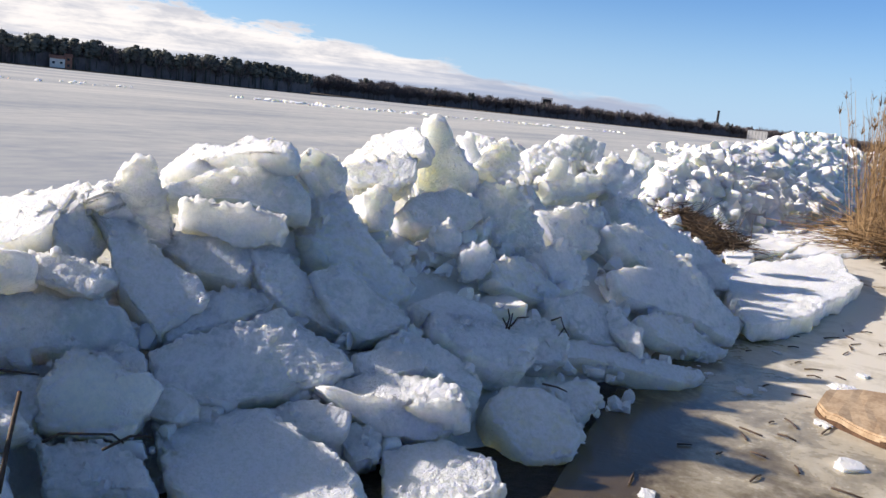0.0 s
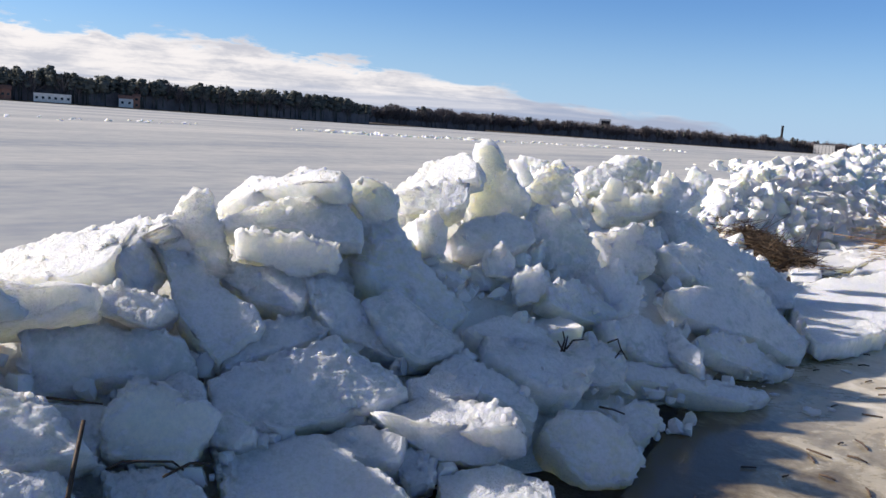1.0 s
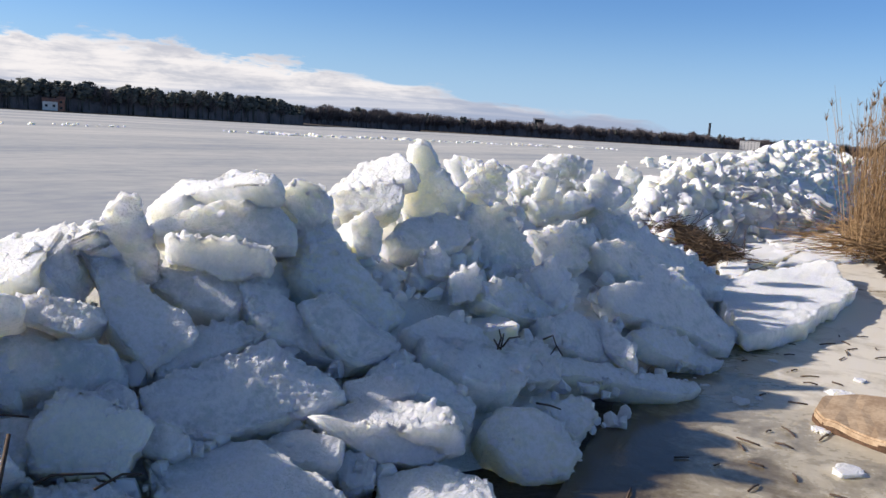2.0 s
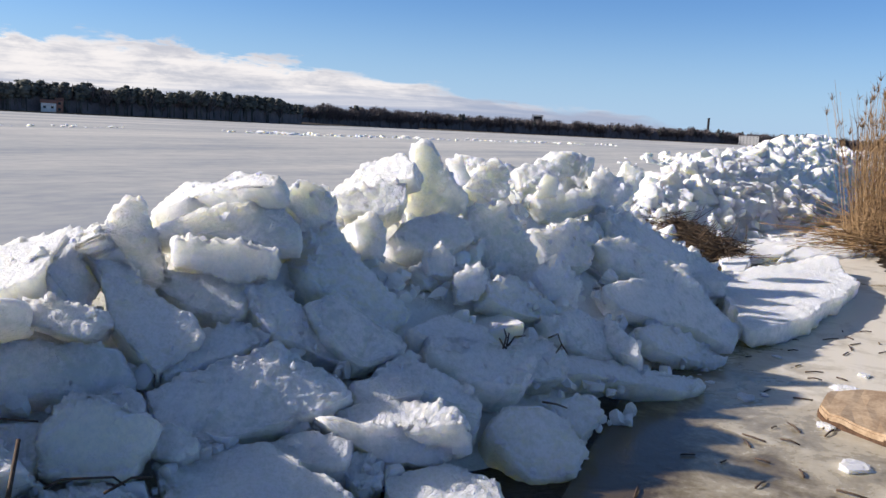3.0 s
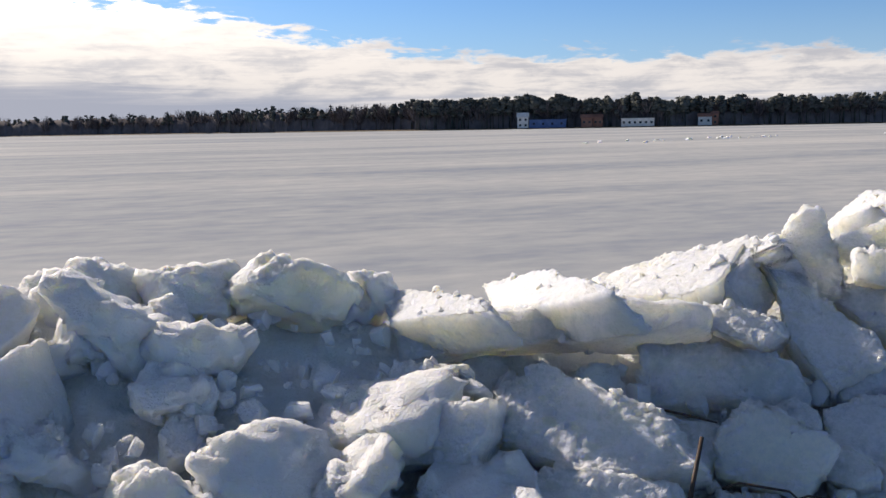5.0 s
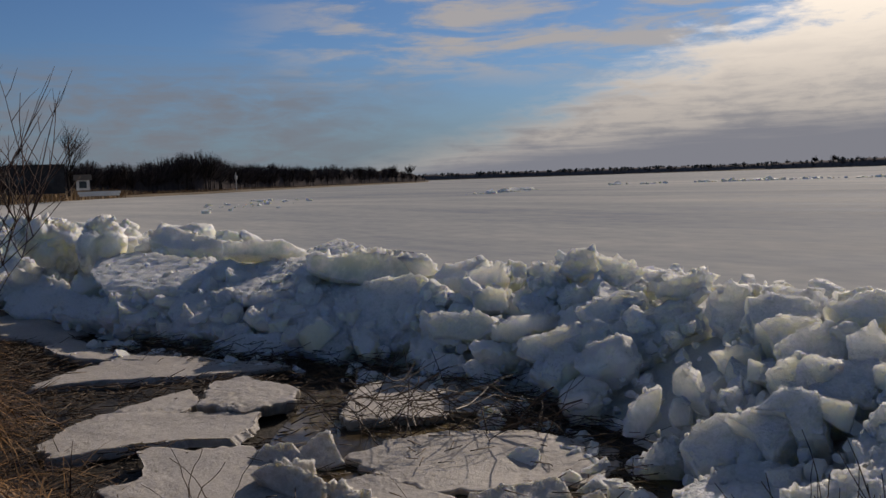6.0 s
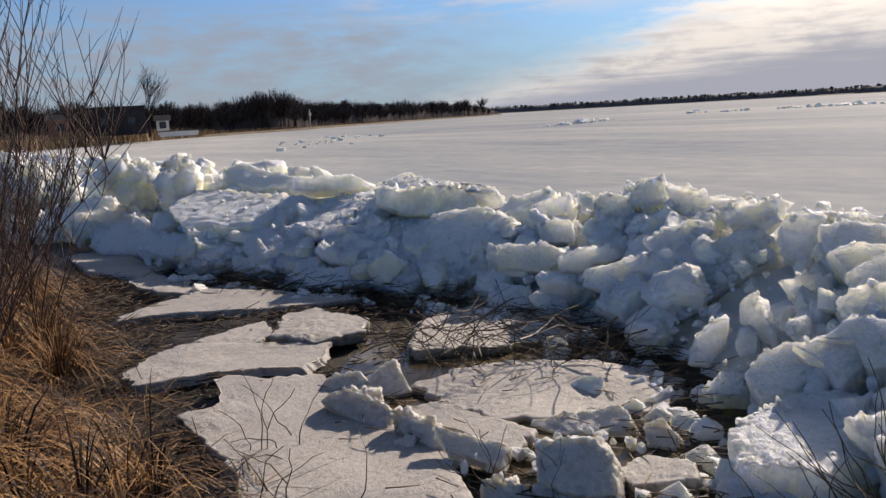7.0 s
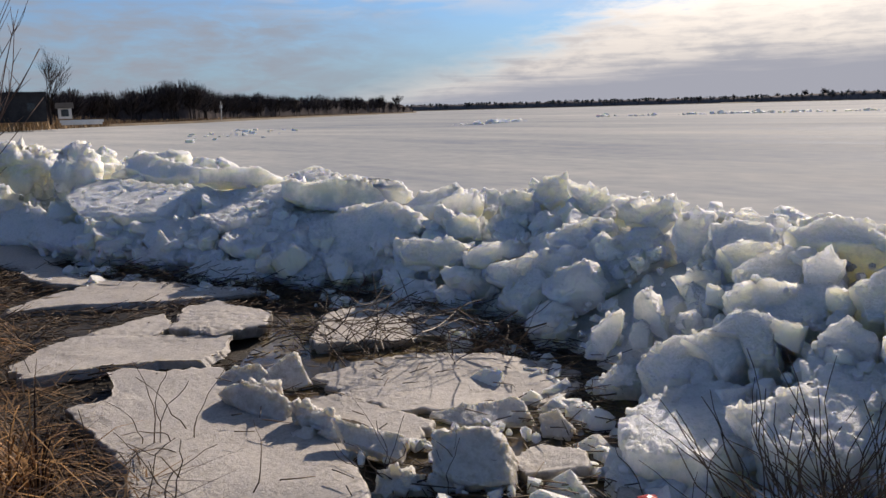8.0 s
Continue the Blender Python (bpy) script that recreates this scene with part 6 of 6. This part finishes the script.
EAST = [(70, 500, 17.5), (62, 490, 17), (54, 480, 15.5), (48, 500, 14.5), (43, 520, 16), (38.5, 560, 15.5), (36.6, 600, 13)]
far_wood("far_pine_wood", EAST, 1050, 50, 0.86, "dark pine wood on the far lake shore")
far_wood("far_mixed_wood", [(37, 820, 18), (33, 900, 20), (29, 950, 20)], 330, 60, 0.12, "dark mixed wood on the far lake shore")
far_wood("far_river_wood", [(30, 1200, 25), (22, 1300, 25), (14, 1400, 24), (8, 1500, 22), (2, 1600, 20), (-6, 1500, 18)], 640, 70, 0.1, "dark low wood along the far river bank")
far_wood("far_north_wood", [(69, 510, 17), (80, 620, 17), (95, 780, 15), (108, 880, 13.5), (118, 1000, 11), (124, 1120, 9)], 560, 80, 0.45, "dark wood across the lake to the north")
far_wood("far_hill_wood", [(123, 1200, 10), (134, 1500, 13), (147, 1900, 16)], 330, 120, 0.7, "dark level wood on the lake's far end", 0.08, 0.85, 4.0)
WEST = [(184, 120, 5.0), (176, 150, 6.2), (170, 185, 6.6), (165, 215, 6.6), (161.5, 235, 8.2), (159.5, 245, 9.6), (157.5, 285, 7.5), (154, 340, 7.2), (150.5, 430, 8.4), (147.5, 520, 8.5), (146, 590, 5.5), (145.4, 640, 2.0)]
far_wood("headland_thicket", [(a, d + 6, h * 1.1 + 1.0) for a, d, h in WEST], 520, 26, 0.0, "dark thicket on the headland shore", 0.16, 0.84, 1.6)
far_land("far_land_north", [(a, d - 6) for a, d in ((126, 1150), (108, 880), (95, 780), (80, 620), (69, 495), (62, 486), (54, 476), (48, 494), (43, 514), (37, 590), (33, 880), (28, 1050), (22, 1250), (8, 1450), (-8, 1480))], 500, "low brown land along the far shore")
far_land("far_land_west", [(a, d - 4) for a, d in ((190, 100), (184, 116), (176, 146), (170, 180), (165, 210), (159.5, 240), (154, 335), (150.5, 420), (147.5, 510), (145.2, 640))], 60, "low brown headland beyond the ridge", 0.5)
far_land("far_land_end", [(a, d - 6) for a, d in ((121, 1150), (134, 1490), (148, 1880))], 500, "low land at the far end of the lake")

# reed fringe along the headland
heap = Heap()
for i in range(5200):
    a = r6.uniform(146.0, 184.0)
    d = float(np.interp(a, [s[0] for s in WEST[::-1]], [s[1] for s in WEST[::-1]])) - 5 - 26 * r6.random() ** 2 * smooth01(a, 162, 171)
    p = polar(a, d)
    h = r6.uniform(0.7, 1.5) * (1 + 0.9 * smooth01(a, 162, 167))
    heap.take(blade(tuple(p), (r6.gauss(0, 0.2), r6.gauss(0, 0.2), 1), h, 0.3, 0.09, 2))
heap.done("far_reed_fringe", M_FRINGE, "fringe of tan reeds along the headland", "reeds")


def grow(heap, p, d, length, r, level, rnd):
    """Branches of a leafless tree."""
    pts = [Vector(p)]
    for i in range(4):
        d = (d + Vector((rnd.gauss(0, 0.12), rnd.gauss(0, 0.12), 0.06))).normalized()
        pts.append(pts[-1] + d * length / 4)
    heap.take(tube([tuple(q) for q in pts], r, r * 0.6, 4 if level > 1 else 3))
    if level == 0:
        return
    for k in range(4):
        q = pts[min(4, 2 + k % 3)]
        b = rnd.uniform(0, 6.28)
        way = (d + Vector((math.cos(b), math.sin(b), rnd.uniform(0.0, 0.5))) * 0.6).normalized()
        grow(heap, q, way, length * rnd.uniform(0.6, 0.82), r * 0.55, level - 1, rnd)


def bare_tree(a, d, h, seed, label):
    rnd = random.Random(seed)
    ob = tagged(new("bare_tree"), label, "tree", "bare trees on the headland")
    ob.location = polar(a, d, 1.0)
    trunk = bent((0, 0, 0), (0, 0, 1), h * 0.32, 0.03, 4)
    v, f = tube(trunk, h * 0.018, h * 0.012, 6)
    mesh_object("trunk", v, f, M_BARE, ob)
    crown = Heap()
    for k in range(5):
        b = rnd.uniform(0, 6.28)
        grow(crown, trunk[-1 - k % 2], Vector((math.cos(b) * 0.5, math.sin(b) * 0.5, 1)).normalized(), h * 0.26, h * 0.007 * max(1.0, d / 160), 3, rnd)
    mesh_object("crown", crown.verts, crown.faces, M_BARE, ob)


for a, d, h, seed in ((167.5, 152, 12.6, 1), (160.6, 240, 9.6, 2), (159.2, 245, 10.2, 3), (155.1, 330, 8.4, 4), (154.0, 340, 8.8, 5), (152.9, 350, 8.4, 6), (147.6, 520, 11.5, 7), (146.4, 545, 12.0, 8), (164.2, 220, 7.6, 9), (149.6, 440, 9.6, 10), (127.3, 1240, 10, 11), (125.2, 1190, 11, 12), (122.7, 1140, 11, 13), (121.1, 1120, 14, 14), (120.1, 1100, 15, 15), (118.8, 1080, 12, 16)):
    bare_tree(a, d, h, seed, "leafless round-crowned tree on the far shore")


def box(bm, x0, x1, y0, y1, z0, z1):
    got = bmesh.ops.create_cube(bm, size=1.0, matrix=Matrix.Translation(((x0 + x1) / 2, (y0 + y1) / 2, (z0 + z1) / 2)) @ Matrix.Diagonal((x1 - x0, y1 - y0, z1 - z0, 1)))
    return got


def house(name, a, d, w, dep, h, roof_h, wall, roof, windows, label, category="house", turn=0.0, base=0.4):
    """A far building: walls, gable roof with eaves, windows set proud as panes, a door."""
    ob = tagged(new(name), label, category)
    ob.matrix_world = Matrix.Translation(polar(a, d, base)) @ pose(0, 0, 0, 0, 0, a + 90 + turn)
    bm = bmesh.new()
    box(bm, -w / 2, w / 2, -dep / 2, dep / 2, 0, h)
    part("wall", bm, wall, ob)
    bm = bmesh.new()
    e = 0.4
    if roof_h > 0.5:
        prof = [(-dep / 2 - e, h - 0.05), (0, h + roof_h), (dep / 2 + e, h - 0.05), (0, h + roof_h - 0.35)]
        vs = [[bm.verts.new((x, y, z)) for y, z in prof] for x in (-w / 2 - e, w / 2 + e)]
        for i in range(4):
            bm.faces.new((vs[0][i], vs[0][(i + 1) % 4], vs[1][(i + 1) % 4], vs[1][i]))
        bm.faces.new(vs[0][::-1])
        bm.faces.new(vs[1])
        for x in (-w / 2 + 0.05, w / 2 - 0.05):
            bm.faces.new([bm.verts.new(q) for q in ((x, -dep / 2, h), (x, dep / 2, h), (x, 0, h + roof_h - 0.2))])
    else:
        box(bm, -w / 2 - 0.2, w / 2 + 0.2, -dep / 2 - 0.2, dep / 2 + 0.2, h, h + 0.4)
    part("roof", bm, roof, ob)
    rows = max(1, int(h / 3.0))
    for j in range(rows):
        for i in range(windows):
            x = -w / 2 + w * (i + 0.5) / windows
            z = h * (j + 0.55) / rows
            for y in (dep / 2 + 0.02, -dep / 2 - 0.02):
                bm = bmesh.new()
                box(bm, x - min(0.6, w / windows * 0.3), x + min(0.6, w / windows * 0.3), y - 0.03, y + 0.03, z - 0.6, z + 0.6)
                part("window", bm, M_PANE, ob)


house("white_villa", 63.0, 484, 6, 6, 6.0, 2.5, M_PLASTER, M_PLASTER, 2, "pale tall-gabled house on the far shore")
house("blue_shed", 61.4, 486, 20, 9, 4.2, 0.0, M_BLUE, M_BLUE, 4, "long blue flat-roofed shed on the far shore", "shed")
house("brick_house", 58.9, 482, 6, 6, 5.0, 2.0, M_BRICK, M_BRICK, 2, "red brick house on the far shore")
house("brick_house", 58.2, 484, 5, 6, 5.0, 2.0, M_BRICK, M_BRICK, 2, "red brick house beside a pale one")
house("boat_pavilion", 55.7, 478, 17, 7, 4.0, 0.0, M_PLASTER, M_PLASTER, 6, "long white flat-roofed pavilion on the far shore", "pavilion")
house("pale_house", 51.6, 486, 7, 6, 4.6, 1.8, M_PLASTER, M_BRICK, 2, "pale house with a red roof by water")
house("pale_house", 51.0, 488, 3.5, 5, 6.0, 1.5, M_BRICK, M_BRICK, 1, "narrow brick house by the far water")
house("factory_block", 15.3, 1440, 30, 14, 15.0, 0.0, M_PLASTER, M_PLASTER, 6, "pale industrial block above the far wood", "factory")
house("factory_block", 14.4, 1450, 18, 14, 18.0, 0.0, M_PLASTER, M_BRICK, 4, "taller pale industrial block above the far wood", "factory")
house("factory_block", 8.2, 1480, 30, 14, 14.0, 0.0, M_PLASTER, M_PLASTER, 6, "low pale industrial block above the far wood", "factory")
house("dark_barn", 169.3, 165, 9, 10, 4.5, 0.0, M_SLATE, M_SLATE, 2, "big dark flat-roofed barn on the headland", "barn", 0.0, 1.5)
house("white_cottage", 166.7, 168, 2.2, 4, 1.8, 1.0, M_PLASTER, M_SLATE, 1, "small white cottage on the headland", "house", 0.0, 1.9)
house("garden_wall", 165.8, 150, 6, 0.4, 0.35, 0.0, M_PLASTER, M_PLASTER, 0, "low pale wall before the headland thicket", "wall", 0.0, 0.9)
house("grey_shed", 172.5, 160, 4, 4, 2.6, 1.0, M_BRICK, M_SLATE, 1, "small brown shed with a dark roof", "shed", 0.0, 1.9)


def portal_tower(a, d):
    """A tall pale frame building: two legs and a dark filled bay under a deep beam."""
    ob = tagged(new("tower_block"), "tall pale tower block with a dark front", "tower")
    ob.matrix_world = Matrix.Translation(polar(a, d, 0)) @ pose(0, 0, 0, 0, 0, a + 90)
    for name, dims, mat in (("leg", (6, 9, -6, 6, 0, 29), M_PLASTER), ("leg", (-9, -7, -6, 6, 0, 29), M_PLASTER), ("beam", (-9, 9, -6, 6, 29, 31.5), M_PLASTER), ("front", (-7, 6, -5, 5, 0, 29), M_SLATE)):
        bm = bmesh.new()
        box(bm, *dims)
        part(name, bm, mat, ob)


portal_tower(21.35, 1400)


def stack(a, d, h):
    ob = tagged(new("factory_chimney"), "tall slim dark factory chimney beyond the wood", "chimney")
    ob.location = polar(a, d, 0)
    for name, z0, z1, r0, r1 in (("shaft", 0, h, 2.4, 1.7), ("rim", h - 1.5, h + 0.4, 2.1, 2.1)):
        bm = bmesh.new()
        bmesh.ops.create_cone(bm, cap_ends=True, segments=20, radius1=r0, radius2=r1, depth=z1 - z0, matrix=Matrix.Translation((0, 0, (z0 + z1) / 2)))
        part(name, bm, M_SLATE, ob)


stack(10.66, 1520, 41)

# a pale buoy post near the headland
post = tagged(new("marker_post"), "slim white marker post before the dark thicket", "post")
post.location = polar(157.6, 270, 0.3)
for name, z0, z1, r, mat in (("pole", 0, 5.6, 0.14, M_PLASTER), ("board", 3.6, 4.6, 0.45, M_PLASTER)):
    bm = bmesh.new()
    bmesh.ops.create_cone(bm, cap_ends=True, segments=10, radius1=r, radius2=r, depth=z1 - z0, matrix=Matrix.Translation((0, 0, (z0 + z1) / 2)))
    part(name, bm, mat, post)
